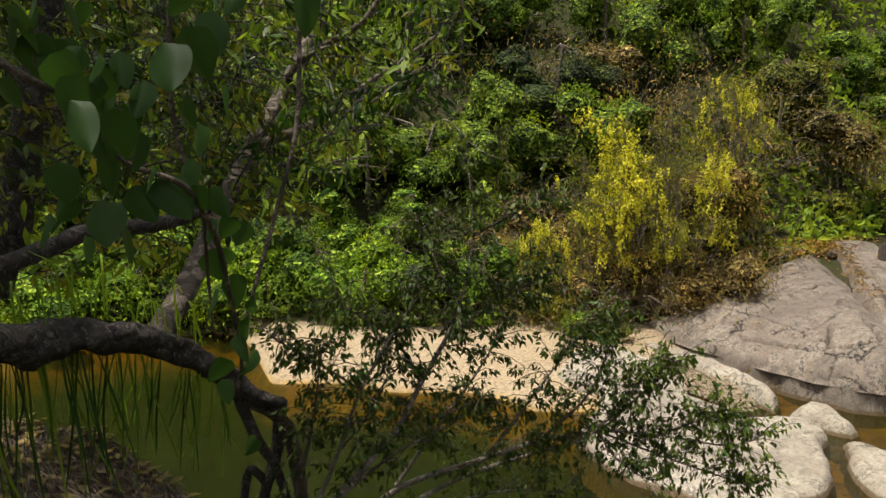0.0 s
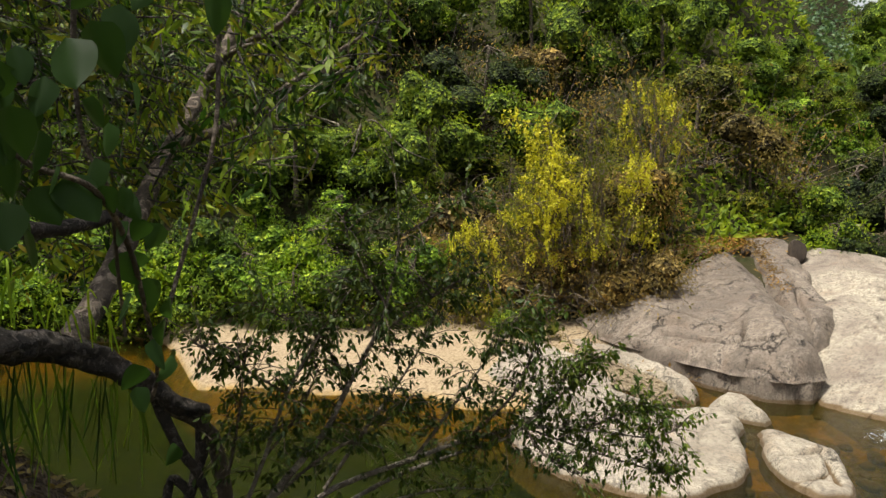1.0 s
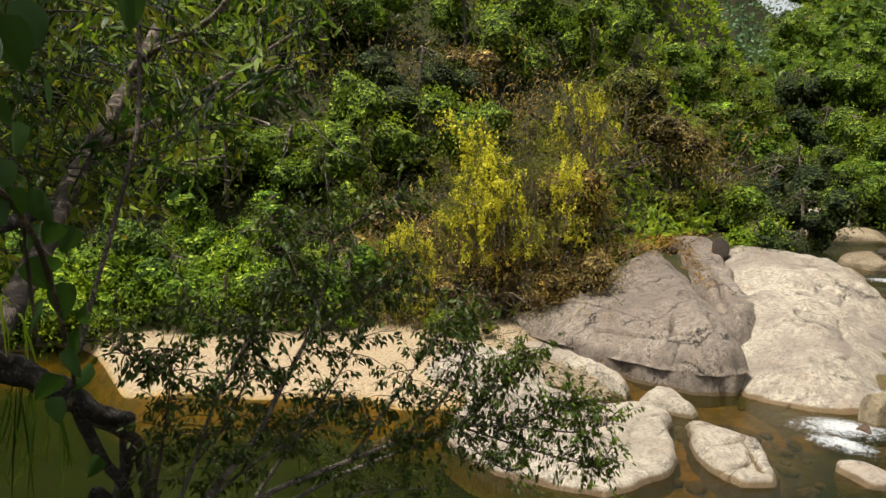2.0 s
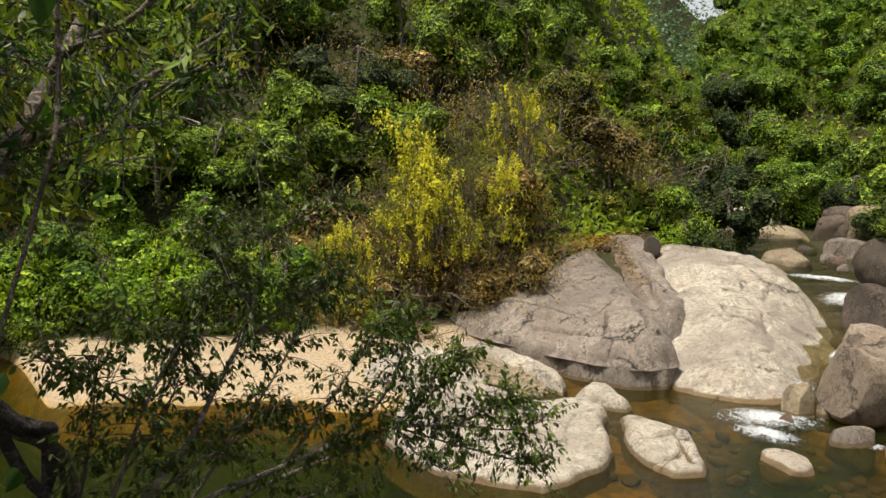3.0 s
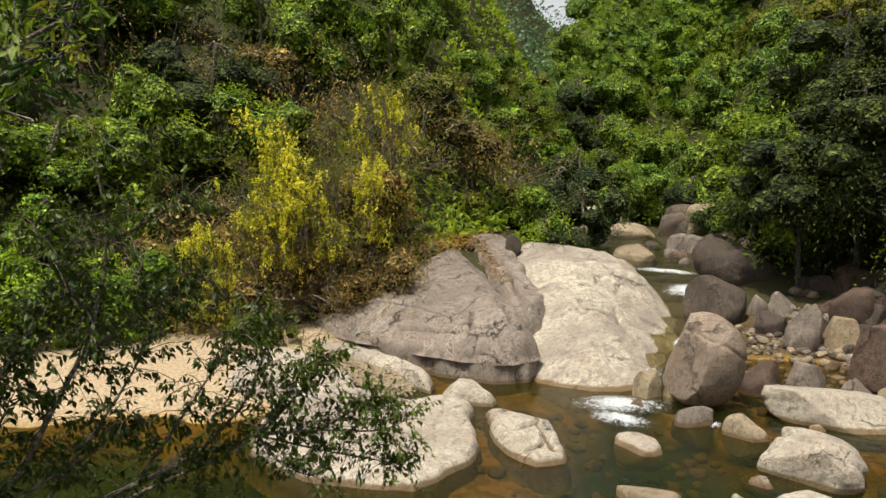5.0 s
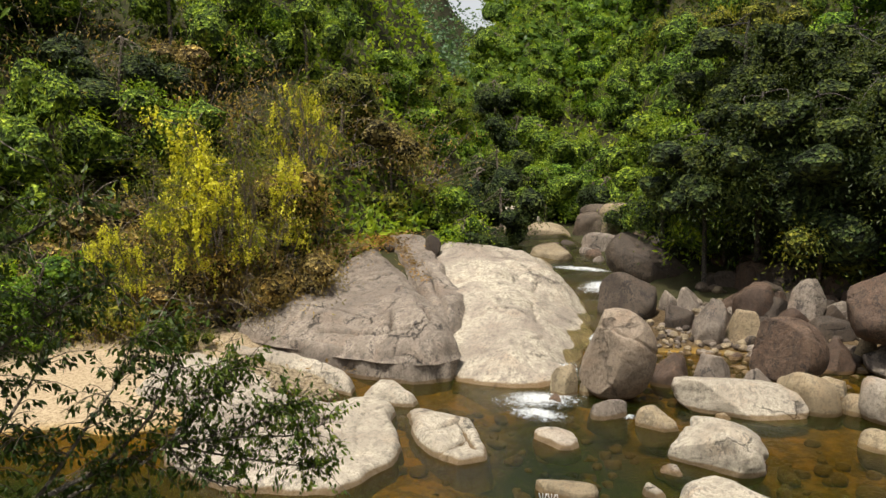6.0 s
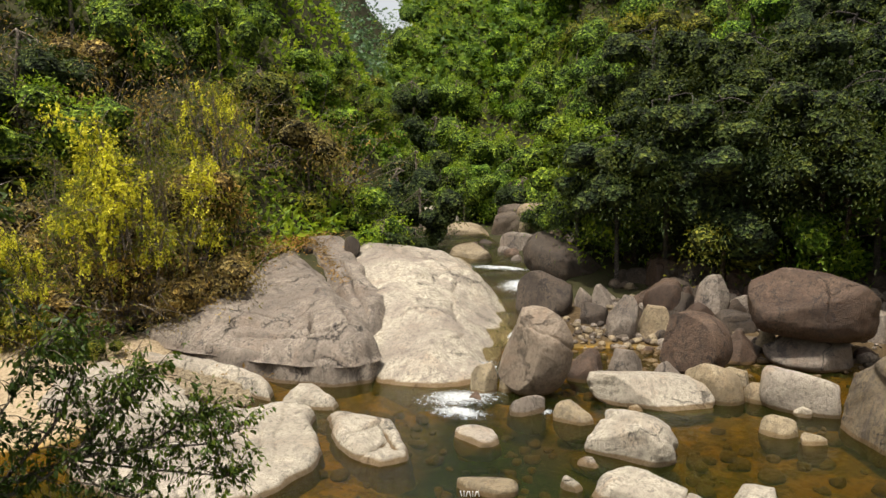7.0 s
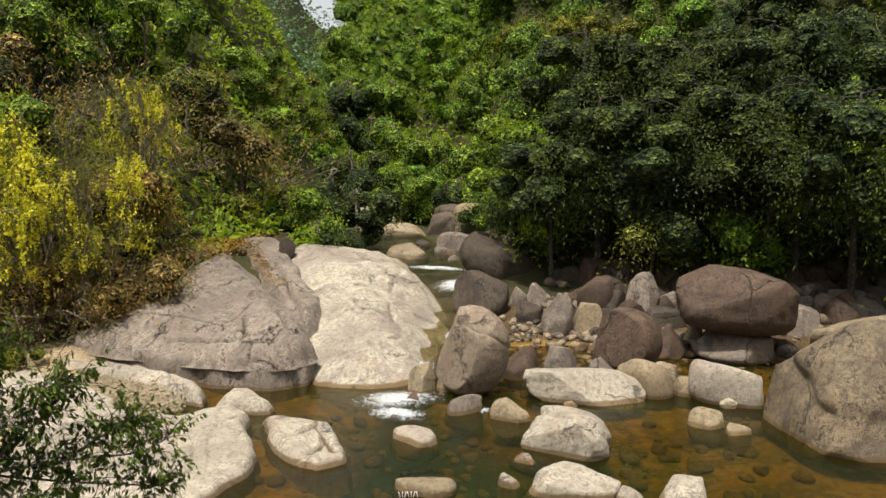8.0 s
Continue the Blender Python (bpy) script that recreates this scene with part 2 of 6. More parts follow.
def ground_material():
    """Forest soil and litter, sand on the bar, ochre bed; light lost in deep water is put into its green-brown."""
    m, nt, b = material("soil_sand_bed")
    p = world_coord(nt)
    sep = nt.nodes.new("ShaderNodeSeparateXYZ")
    nt.links.new(p, sep.inputs[0])
    n1 = noise_tex(nt, 1.2, 8, 0.7, p, 0.1)
    n2 = noise_tex(nt, 14.0, 6, 0.7, p)
    soil = ramp(nt, n1, (0.35, (0.018, 0.024, 0.009)), (0.55, (0.045, 0.04, 0.018)), (0.7, (0.03, 0.042, 0.013)))
    sand = ramp(nt, n2, (0.36, (0.19, 0.14, 0.085)), (0.5, (0.33, 0.255, 0.16)), (0.64, (0.43, 0.345, 0.225)))
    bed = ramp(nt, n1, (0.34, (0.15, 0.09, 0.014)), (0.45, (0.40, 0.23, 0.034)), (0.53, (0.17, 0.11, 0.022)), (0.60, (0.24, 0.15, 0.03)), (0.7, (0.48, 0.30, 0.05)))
    dimmed_bed = ramp(nt, n1, (0.3, (0.015, 0.028, 0.008)), (0.7, (0.035, 0.048, 0.013)))
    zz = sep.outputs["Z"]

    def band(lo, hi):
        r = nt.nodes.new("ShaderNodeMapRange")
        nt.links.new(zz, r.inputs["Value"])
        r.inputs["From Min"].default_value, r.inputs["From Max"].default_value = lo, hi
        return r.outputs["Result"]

    # light absorbed by the water is put into the bed colour, by depth
    col = blend(nt, band(-0.72, -0.34), dimmed_bed, bed)
    east = nt.nodes.new("ShaderNodeMapRange")
    nt.links.new(sep.outputs["X"], east.inputs["Value"])
    east.inputs["From Min"].default_value, east.inputs["From Max"].default_value = 5.5, 8.0
    pebbles = ramp(nt, n2, (0.35, (0.03, 0.02, 0.011)), (0.5, (0.075, 0.05, 0.024)), (0.65, (0.12, 0.09, 0.055)))
    sand = blend(nt, east.outputs["Result"], sand, pebbles)
    col = blend(nt, band(-0.06, 0.1), col, sand)
    wob = node(nt, "ShaderNodeMath")
    wob.operation = 'MULTIPLY_ADD'
    nt.links.new(n1, wob.inputs[0])
    wob.inputs[1].default_value = 0.5
    nt.links.new(zz, wob.inputs[2])
    col = blend(nt, ramp(nt, wob.outputs[0], (0.84, BLACK), (0.92, WHITE)), col, soil)
    nt.links.new(col, b.inputs["Base Color"])
    b.inputs["Roughness"].default_value = 0.95
    b.inputs["Specular IOR Level"].default_value = 0.115
    bumped(nt, b, blend(nt, 0.5, n2, noise_tex(nt, 60.0, 3, 0.6, p)), 0.5, 0.03)
    return m


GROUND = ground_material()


def water_material(name, tint, murk, amount, ripple=0.25, scale=2.2):
    """Clear stained water: what lies beneath shows through, some murk, a glossy rippled face."""
    m, nt, b = material(name)
    p = world_coord(nt)
    n1 = noise_tex(nt, scale, 4, 0.6, p, 1.2)
    n2 = noise_tex(nt, scale * 6, 3, 0.6, p, 0.6)
    bump = node(nt, "ShaderNodeBump", Strength=ripple, Distance=0.05)
    nt.links.new(blend(nt, 0.35, n1, n2), bump.inputs["Height"])
    clear = nt.nodes.new("ShaderNodeBsdfTransparent")
    clear.inputs["Color"].default_value = (*tint, 1)
    dif = nt.nodes.new("ShaderNodeBsdfDiffuse")
    nt.links.new(ramp(nt, noise_tex(nt, 0.35, 4, 0.6, p, 0.8), (0.35, tuple(0.6 * v for v in murk)), (0.65, tuple(1.3 * v for v in murk))), dif.inputs["Color"])
    body = nt.nodes.new("ShaderNodeMixShader")
    body.inputs[0].default_value = amount
    nt.links.new(clear.outputs[0], body.inputs[1])
    nt.links.new(dif.outputs[0], body.inputs[2])
    gloss = nt.nodes.new("ShaderNodeBsdfGlossy")
    gloss.inputs["Roughness"].default_value = 0.06
    nt.links.new(bump.outputs["Normal"], gloss.inputs["Normal"])
    fres = node(nt, "ShaderNodeFresnel", IOR=1.33)
    nt.links.new(bump.outputs["Normal"], fres.inputs["Normal"])
    mix = nt.nodes.new("ShaderNodeMixShader")
    nt.links.new(fres.outputs[0], mix.inputs[0])
    nt.links.new(body.outputs[0], mix.inputs[1])
    nt.links.new(gloss.outputs[0], mix.inputs[2])
    nt.links.new(mix.outputs[0], nt.nodes["Material Output"].inputs["Surface"])
    return m


WATER = water_material("river_water", (0.68, 0.58, 0.22), (0.017, 0.027, 0.005), 0.33, 0.6)
WATER_FAST = water_material("fast_water", (0.80, 0.72, 0.48), (0.09, 0.09, 0.05), 0.2, 0.6, 3.5)


def foam_material():
    """Churned water: dense and white in the middle of a patch, torn into threads at its rim."""
    m, nt, b = material("white_water")
    tc = nt.nodes.new("ShaderNodeTexCoord")
    p = world_coord(nt)
    n = noise_tex(nt, 9.0, 10, 0.72, p, 1.0)
    dist = nt.nodes.new("ShaderNodeVectorMath")
    dist.operation = 'LENGTH'
    flat = nt.nodes.new("ShaderNodeVectorMath")
    flat.operation = 'MULTIPLY'
    flat.inputs[1].default_value = (1, 1, 0)
    nt.links.new(tc.outputs["Object"], flat.inputs[0])
    nt.links.new(flat.outputs[0], dist.inputs[0])
    sub = node(nt, "ShaderNodeMath")
    sub.operation = 'MULTIPLY_ADD'
    nt.links.new(dist.outputs["Value"], sub.inputs[0])
    sub.inputs[1].default_value = -0.44
    nt.links.new(n, sub.inputs[2])
    b.inputs["Base Color"].default_value = (0.62, 0.65, 0.65, 1)
    b.inputs["Roughness"].default_value = 0.4
    clear = nt.nodes.new("ShaderNodeBsdfTransparent")
    mix = nt.nodes.new("ShaderNodeMixShader")
    nt.links.new(ramp(nt, sub.outputs[0], (0.14, BLACK), (0.42, (0.95, 0.95, 0.95))), mix.inputs[0])
    nt.links.new(clear.outputs[0], mix.inputs[1])
    nt.links.new(b.outputs[0], mix.inputs[2])
    nt.links.new(mix.outputs[0], nt.nodes["Material Output"].inputs["Surface"])
    bumped(nt, b, n, 1.0, 0.08)
    return m


FOAM = foam_material()


# ---- building helpers ----
def mesh_from(name, verts, faces, mat, smooth=False):
    """A mesh from arrays: verts (n, 3), faces (m, 3 or 4)."""
    me = bpy.data.meshes.new(name)
    verts, faces = np.asarray(verts, dtype=np.float32), np.asarray(faces, dtype=np.int32)
    k = faces.shape[1]
    me.vertices.add(len(verts))
    me.vertices.foreach_set("co", verts.ravel())
    me.loops.add(faces.size)
    me.loops.foreach_set("vertex_index", faces.ravel())
    me.polygons.add(len(faces))
    me.polygons.foreach_set("loop_start", np.arange(0, faces.size, k, dtype=np.int32))
    me.polygons.foreach_set("use_smooth", np.full(len(faces), smooth))
    me.update(calc_edges=True)
    me.validate()
    me.materials.append(mat)
    return me


def part(name, me, parent, label=""):
    ob = new(name, me)
    ob.parent = parent
    return tagged(ob, label)


def vnoise(x, y, z=0.0, octaves=4, seed=0.0):
    """Cheap smooth noise for arrays, about -1 to 1."""
    out, amp, f = np.zeros(np.broadcast(x, y).shape), 1.0, 1.0
    for o in range(octaves):
        p = seed * 7.31 + o * 13.7
        out = out + amp * (np.sin(f * (1.0 * x + 0.63 * y) + p + 1.3 * np.sin(f * 0.71 * y - 0.4 * x * f + z * f + p))
                           * np.cos(f * (0.87 * y - 0.52 * x) + z * f * 0.9 + 1.9 * p + 1.1 * np.sin(f * 0.83 * x + p)))
        amp *= 0.5
        f *= 2.03
    return out / 1.6


# ---- ground: one sheet from the bank under the tripod to the horizon ----
RADII = (0, 2.2, 4, 6, 8, 10, 13, 15, 16.2, 17.5, 20, 23, 27, 32, 38, 45, 60)
PROFILES = {   # azimuth left of +y: heights at the radii
    180: (3.3, 3.3, 3.4, 3.5, 3.6, 3.8, 4, 4, 4, 4, 4.5, 5, 6, 7, 8, 9, 12),
    110: (3.3, 3.2, 3.0, 2.5, 1.6, .8, .6, .6, .6, .6, .7, .8, 1, 2, 3, 4, 6),
    75: (3.3, 3.2, 2.4, .3, -.8, -1.4, -1.6, -1.5, -1.2, -.8, -.3, .3, 1, 2, 3, 4, 6),
    18: (3.3, 3.2, 2.2, .0, -1, -1.5, -1.6, -1.6, -1.6, -1.5, -1.0, -.2, 1.0, 2, 3, 4, 6),
    13: (3.3, 3.2, 2.2, .0, -1, -1.4, -1.6, -1.5, -.6, .1, .4, .55, 1.2, 2, 3, 4, 6),
    3: (3.3, 3.2, 2.2, .0, -1, -1.4, -1.5, -1.2, .05, .28, .45, .55, 1.2, 2, 3, 4, 6),
    -8: (3.3, 3.2, 2.2, .0, -1, -1.3, -1.1, .05, .25, .32, .45, .6, 1.2, 2, 3, 4, 6),
    -20: (3.3, 3.2, 2.2, .0, -1, -.5, -.22, -.2, -.1, .1, .45, 1.3, 2.0, 3, 4, 5, 7),
    -30: (3.3, 3.2, 2.2, .0, -.8, -.38, -.2, -.3, -.35, -.2, .4, 1.6, 2.3, 2.6, 3.4, 4, 6),
    -42: (3.3, 3.2, 2.2, .0, -.8, -.8, -.9, -.7, -.3, -.1, .1, .35, .6, .9, 1.2, 1.6, 3),
    -52: (3.3, 3.2, 2.2, .0, -.8, -.75, -.6, -.4, -.3, -.25, -.15, .35, 1.1, 2.0, 1.7, 2, 3),
    -66: (3.3, 3.2, 2.2, .2, -.7, -.6, -.5, -.4, -.3, -.25, -.12, .4, 1.15, 2.1, 2, 3, 4),
    -90: (3.3, 3.2, 2.4, .6, -.5, -.5, -.4, -.3, -.1, .2, .4, .6, 1, 2, 3, 4, 6),
    -120: (3.3, 3.2, 3.0, 2.5, 1.6, .8, .6, .6, .6, .6, .8, 1, 2, 3, 4, 5, 7),
    -180: (3.3, 3.3, 3.4, 3.5, 3.6, 3.8, 4, 4, 4, 4, 4.5, 5, 6, 7, 8, 9, 12)}
# azimuth: where the hillside begins (m), its slope, and how high it climbs
HILLS = ((180, 30, .3, 40), (90, 26, .5, 60), (30, 25, .6, 60), (10, 22.8, .62, 60), (-8, 22.4, .62, 60), (-13, 22.5, .6, 60),
         (-20, 22.6, .6, 60), (-27, 26.5, .55, 34), (-31, 31, .45, 13), (-34, 42, .3, 6), (-35.2, 52, .4, 9), (-36.2, 52, .45, 14), (-37.4, 52, .6, 60), (-40.2, 50, .7, 60),
         (-45, 46, .8, 70), (-47.6, 45, .8, 70), (-49.6, 33, .8, 70), (-54, 31, .75, 70), (-62, 32, .75, 70), (-72, 31, .75, 70), (-90, 26, .6, 60),
         (-130, 30, .4, 50), (-180, 30, .3, 40))
# the stream above the pool: x, y, level, half-width
STREAM = ((11.6, 12.9, 0.0, .5), (13.2, 13.6, .32, .6), (15.3, 15.2, .5, .8), (17.6, 17.3, .62, 1.1), (19.6, 19.8, .85, 1.6),
          (20.9, 22.9, 1.05, 1.8), (22.0, 25.6, 1.2, 1.9), (24.2, 30.0, 1.5, 2.1), (25.3, 33.0, 1.8, 2.0), (25.6, 36.5, 2.2, 1.8))


def stream_at(x, y):
    """Distance to the stream's middle, its level and half-width there."""
    best = np.full(x.shape, 1e9)
    lev, wid = np.zeros(x.shape), np.ones(x.shape)
    for (x0, y0, z0, w0), (x1, y1, z1, w1) in zip(STREAM, STREAM[1:]):
        dx, dy = x1 - x0, y1 - y0
        u = np.clip(((x - x0) * dx + (y - y0) * dy) / (dx * dx + dy * dy), 0, 1)
        d = np.hypot(x - x0 - u * dx, y - y0 - u * dy)
        near = d < best
        best, lev, wid = np.where(near, d, best), np.where(near, z0 + u * (z1 - z0), lev), np.where(near, w0 + u * (w1 - w0), wid)
    return best, lev, wid


def ground_height(x, y):
    x, y = np.asarray(x, float), np.asarray(y, float)
    r, az = np.hypot(x, y), np.degrees(np.arctan2(-x, y))
    keys = sorted(PROFILES)
    cols = np.array([np.interp(r.ravel(), RADII, PROFILES[k]) for k in keys])
    pos = np.interp(az.ravel(), keys, np.arange(len(keys)))
    i = np.clip(pos.astype(int), 0, len(keys) - 2)
    f = pos - i
    f = f * f * (3 - 2 * f)
    n = np.arange(r.size)
    h = (cols[i, n] * (1 - f) + cols[i + 1, n] * f).reshape(r.shape)
    hills = HILLS[::-1]
    ka = [q[0] for q in hills]
    r0, slope, top = (np.interp(az, ka, [q[j] for q in hills]) for j in (1, 2, 3))
    d = np.maximum(r - r0 + 1.0, 0)
    rise = slope * d * d / (d + 4.0)
    h = np.where(r > 60, np.minimum(h, 12), h) + top * np.tanh(rise / top)
    h = h + np.where(r > r0, 1, 0.25) * 0.12 * vnoise(x * 0.6, y * 0.6, 0, 4) * np.clip((r - 4) / 8, 0, 1)
    h = h + np.clip((r - 40) / 60, 0, 1) * 3.0 * vnoise(x * 0.05, y * 0.05, 0, 3, 2)
    sd, lev, wid = stream_at(x, y)
    k = np.clip((sd - wid * 0.7) / (wid * 0.6), 0, 1)
    return np.where(sd < wid * 1.3, np.minimum(h, (lev - 0.35) * (1 - k) + np.maximum(h, lev - 0.1) * k), h)


def build_ground():
    az = np.concatenate([np.linspace(-180, -95, 30, endpoint=False), np.linspace(-95, 45, 281), np.linspace(45, 180, 46)[1:]])
    rr = np.concatenate([np.linspace(0.002, 9, 19), np.linspace(9.3, 32, 90), np.geomspace(33, 2500, 60)])
    A, Rr = np.meshgrid(np.radians(az), rr, indexing="ij")
    x, y = -np.sin(A) * Rr, np.cos(A) * Rr
    z = ground_height(x, y)
    n, k = A.shape
    verts = np.stack([x, y, z], -1).reshape(-1, 3)
    i, j = np.meshgrid(np.arange(n - 1), np.arange(k - 1), indexing="ij")
    q = (i * k + j).ravel()
    faces = np.stack([q, q + k, q + k + 1, q + 1], -1)
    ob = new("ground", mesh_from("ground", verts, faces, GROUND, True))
    tagged(ob, "forest floor, pale sand bar and ochre river bed coloured darker with depth", "ground", kind="structure")


build_ground()


def build_water():
    # the pool and the lower river, level
    xs, ys = np.linspace(-45, 32, 180), np.linspace(1.5, 34, 90)
    X, Y = np.meshgrid(xs, ys, indexing="ij")
    Z = 0.012 * vnoise(X * 1.5, Y * 1.5, 0, 3)
    k = len(ys)
    i, j = np.meshgrid(np.arange(len(xs) - 1), np.arange(k - 1), indexing="ij")
    q = (i * k + j).ravel()
    ob = new("water", mesh_from("water", np.stack([X, Y, Z], -1).reshape(-1, 3), np.stack([q, q + k, q + k + 1, q + 1], -1), WATER, True))
    tagged(ob, "clear amber and green river pool, lightly rippled", "water", kind="structure")
    # the stream that comes down to it
    pts = np.array(STREAM)
    u = np.linspace(0, len(pts) - 1, 150)
    c = np.stack([np.interp(u, np.arange(len(pts)), pts[:, m]) for m in range(4)], -1)
    t = np.gradient(c[:, :2], axis=0)
    t /= np.linalg.norm(t, axis=1)[:, None]
    v = np.linspace(-1.25, 1.25, 17)
    X = c[:, 0, None] - t[:, 1, None] * v * c[:, 3, None]
    Y = c[:, 1, None] + t[:, 0, None] * v * c[:, 3, None]
    steps = 0.06 * np.sin(u * 9.0)[:, None]
    Z = c[:, 2, None] + steps + 0.03 * vnoise(X * 3, Y * 3, 0, 3)
    i, j = np.meshgrid(np.arange(149), np.arange(16), indexing="ij")
    q = (i * 17 + j).ravel()
    ob = new("water_stream", mesh_from("stream", np.stack([X, Y, Z], -1).reshape(-1, 3), np.stack([q, q + 17, q + 18, q + 1], -1), WATER_FAST, True))
    tagged(ob, "fast shallow stream running down between boulders", "water", kind="structure")


build_water()


def foam(x, y, z, lx, ly, turn, seed, drop=0.0):
    """A patch of churned white water."""
    n = 40
    U, V = np.meshgrid(np.linspace(-1, 1, n), np.linspace(-1, 1, n), indexing="ij")
    rad = np.hypot(U, V) + 0.15 * vnoise(U * 3, V * 3, 0, 3, seed)
    Z = drop * U + 0.07 * np.clip(1 - rad, -0.6, 1) * (1 + vnoise(U * 7, V * 7, 0, 3, seed + 1)) + 0.012 * vnoise(U * 17, V * 17, 0, 2, seed)
    i, j = np.meshgrid(np.arange(n - 1), np.arange(n - 1), indexing="ij")
    q = (i * n + j).ravel()
    q = q[rad.ravel()[q] < 1.0]
    me = mesh_from("foam", np.stack([U, V, Z], -1).reshape(-1, 3), np.stack([q, q + n, q + n + 1, q + 1], -1), FOAM, True)
    ob = new("white_water", me)
    ob.matrix_world = pose(x, y, z, 0, 0, turn) @ Matrix.Diagonal((lx, ly, 1, 1))
    tagged(ob, "white foaming water below a small drop", "water", "rapids", "structure")


def in_polygon(px, py, poly):
    """Signed distance to a closed outline, positive inside."""
    inside = np.zeros(px.shape, bool)
    best = np.full(px.shape, 1e9)
    for (x0, y0), (x1, y1) in zip(poly, poly[1:] + poly[:1]):
        dx, dy = x1 - x0, y1 - y0
        u = np.clip(((px - x0) * dx + (py - y0) * dy) / (dx * dx + dy * dy), 0, 1)
        best = np.minimum(best, np.hypot(px - x0 - u * dx, py - y0 - u * dy))
        cross = (y0 > py) != (y1 > py)
        xi = x0 + (py - y0) * dx / (dy if abs(dy) > 1e-9 else 1e-9)
        inside ^= cross & (px < xi)
    return np.where(inside, best, -best)


def slab(outline, top, mat, label, roll=0.7, base=-0.9, step=0.09, seed=1.0, lumps=0.08, power=2.3, cracks=(), terraces=()):
    """A bedrock slab: an outline on the plan, a top surface, rounded edges, joints cut into it."""
    poly = [tuple(p) for p in outline]
    xs, ys = [p[0] for p in poly], [p[1] for p in poly]
    gx = np.arange(min(xs) - 0.3, max(xs) + 0.3, step)
    gy = np.arange(min(ys) - 0.3, max(ys) + 0.3, step)
    X, Y = np.meshgrid(gx, gy, indexing="ij")
    wx = X + 0.16 * vnoise(X * 1.3, Y * 1.3, 0, 3, seed)
    wy = Y + 0.16 * vnoise(X * 1.3, Y * 1.3, 0, 3, seed + 3)
    d = in_polygon(wx, wy, poly)
    u = np.clip(d / roll, 0, 1)
    prof = (1 - (1 - u) ** power) ** (1 / power)
    T = top(X, Y) + lumps * vnoise(X * 0.9, Y * 0.9, 0, 4, seed + 5) + 0.10 * lumps * vnoise(X * 4, Y * 4, 0, 3, seed + 7)
    T = T + 0.5 * lumps * vnoise((X + 0.6 * Y) * 0.35, (Y - 0.6 * X) * 1.5, 0, 3, seed + 11)
    for (x0, y0, x1, y1, drop, soft) in terraces:
        dx, dy = x1 - x0, y1 - y0
        L = math.hypot(dx, dy)
        s = ((X - x0) * dx + (Y - y0) * dy) / L
        off = ((X - x0) * dy - (Y - y0) * dx) / L + 0.16 * vnoise(s * 1.1, s * 0.4, 0, 4, seed + y0)
        T = T - drop / (1 + np.exp(-np.clip(off / soft, -30, 30))) * np.clip(np.minimum(s, L - s) / 0.5, 0, 1) * np.exp(-np.maximum(off, 0) / 1.6)
    rid = 1 - np.abs(vnoise(X * 0.75 + 0.3 * Y, Y * 0.75, 0, 3, seed + 9))
    T = T - 0.35 * lumps * np.clip(rid - 0.9, 0, 1) / 0.1
    Z = base + (np.maximum(T, base + 0.1) - base) * prof
    for (x0, y0, x1, y1, depth, width) in cracks:
        dx, dy = x1 - x0, y1 - y0
        L = math.hypot(dx, dy)
        s = ((X - x0) * dx + (Y - y0) * dy) / L
        off = ((X - x0) * dy - (Y - y0) * dx) / L + 0.10 * vnoise(s * 1.5, s * 0.3, 0, 3, seed + x0)
        Z -= 2.2 * depth * np.exp(-(off / (0.8 * width)) ** 2) * np.clip(np.minimum(s, L - s) / 0.25 + 0.3, 0, 1)
    k = len(gy)
    i, j = np.meshgrid(np.arange(len(gx) - 1), np.arange(k - 1), indexing="ij")
    q = (i * k + j).ravel()
    dd = d.ravel()
    keep = np.maximum.reduce([dd[q], dd[q + k], dd[q + 1], dd[q + k + 1]]) > -step
    q = q[keep]
    me = mesh_from("slab", np.stack([X, Y, Z], -1).reshape(-1, 3), np.stack([q, q + k, q + k + 1, q + 1], -1), mat, True)
    return tagged(new("rock_slab", me), label, "rock", "bedrock slabs")


def lerp_plane(x0, y0, z0, x1, y1, z1, cross=0.0, flat=1.0):
    """A slope from one place to another, tilted across by cross."""
    L = math.hypot(x1 - x0, y1 - y0)
    ux, uy = (x1 - x0) / L, (y1 - y0) / L

    def f(X, Y):
        s = ((X - x0) * ux + (Y - y0) * uy) / L
        t = (X - x0) * uy - (Y - y0) * ux
        return z0 + (z1 - z0) * np.clip(s, -0.3, 1.15) ** 1 - cross * t
    return f


CRACKS_A = ((6.9, 19.6, 8.0, 18.4, .16, .05), (8.0, 18.4, 8.6, 16.6, .18, .05), (7.3, 17.6, 7.95, 16.4, .2, .05), (7.95, 16.4, 8.6, 15.3, .22, .05), (8.6, 15.3, 9.4, 15.0, .2, .05),
            (8.5, 15.5, 9.2, 17.0, .14, .045), (9.3, 15.2, 10.0, 16.6, .12, .05), (10.0, 20.5, 11.4, 19.0, .06, .05))


def bright_top(X, Y):
    ux, uy = 0.496, 0.868
    s = (X - 10.2) * ux + (Y - 14.0) * uy
    t = (X - 10.2) * uy - (Y - 14.0) * ux
    v = np.clip((s + 1.2) / 9.0, 0, 1)
    return 0.30 + 2.0 * v ** 0.8 - 0.07 * np.maximum(t, 0) ** 1.6


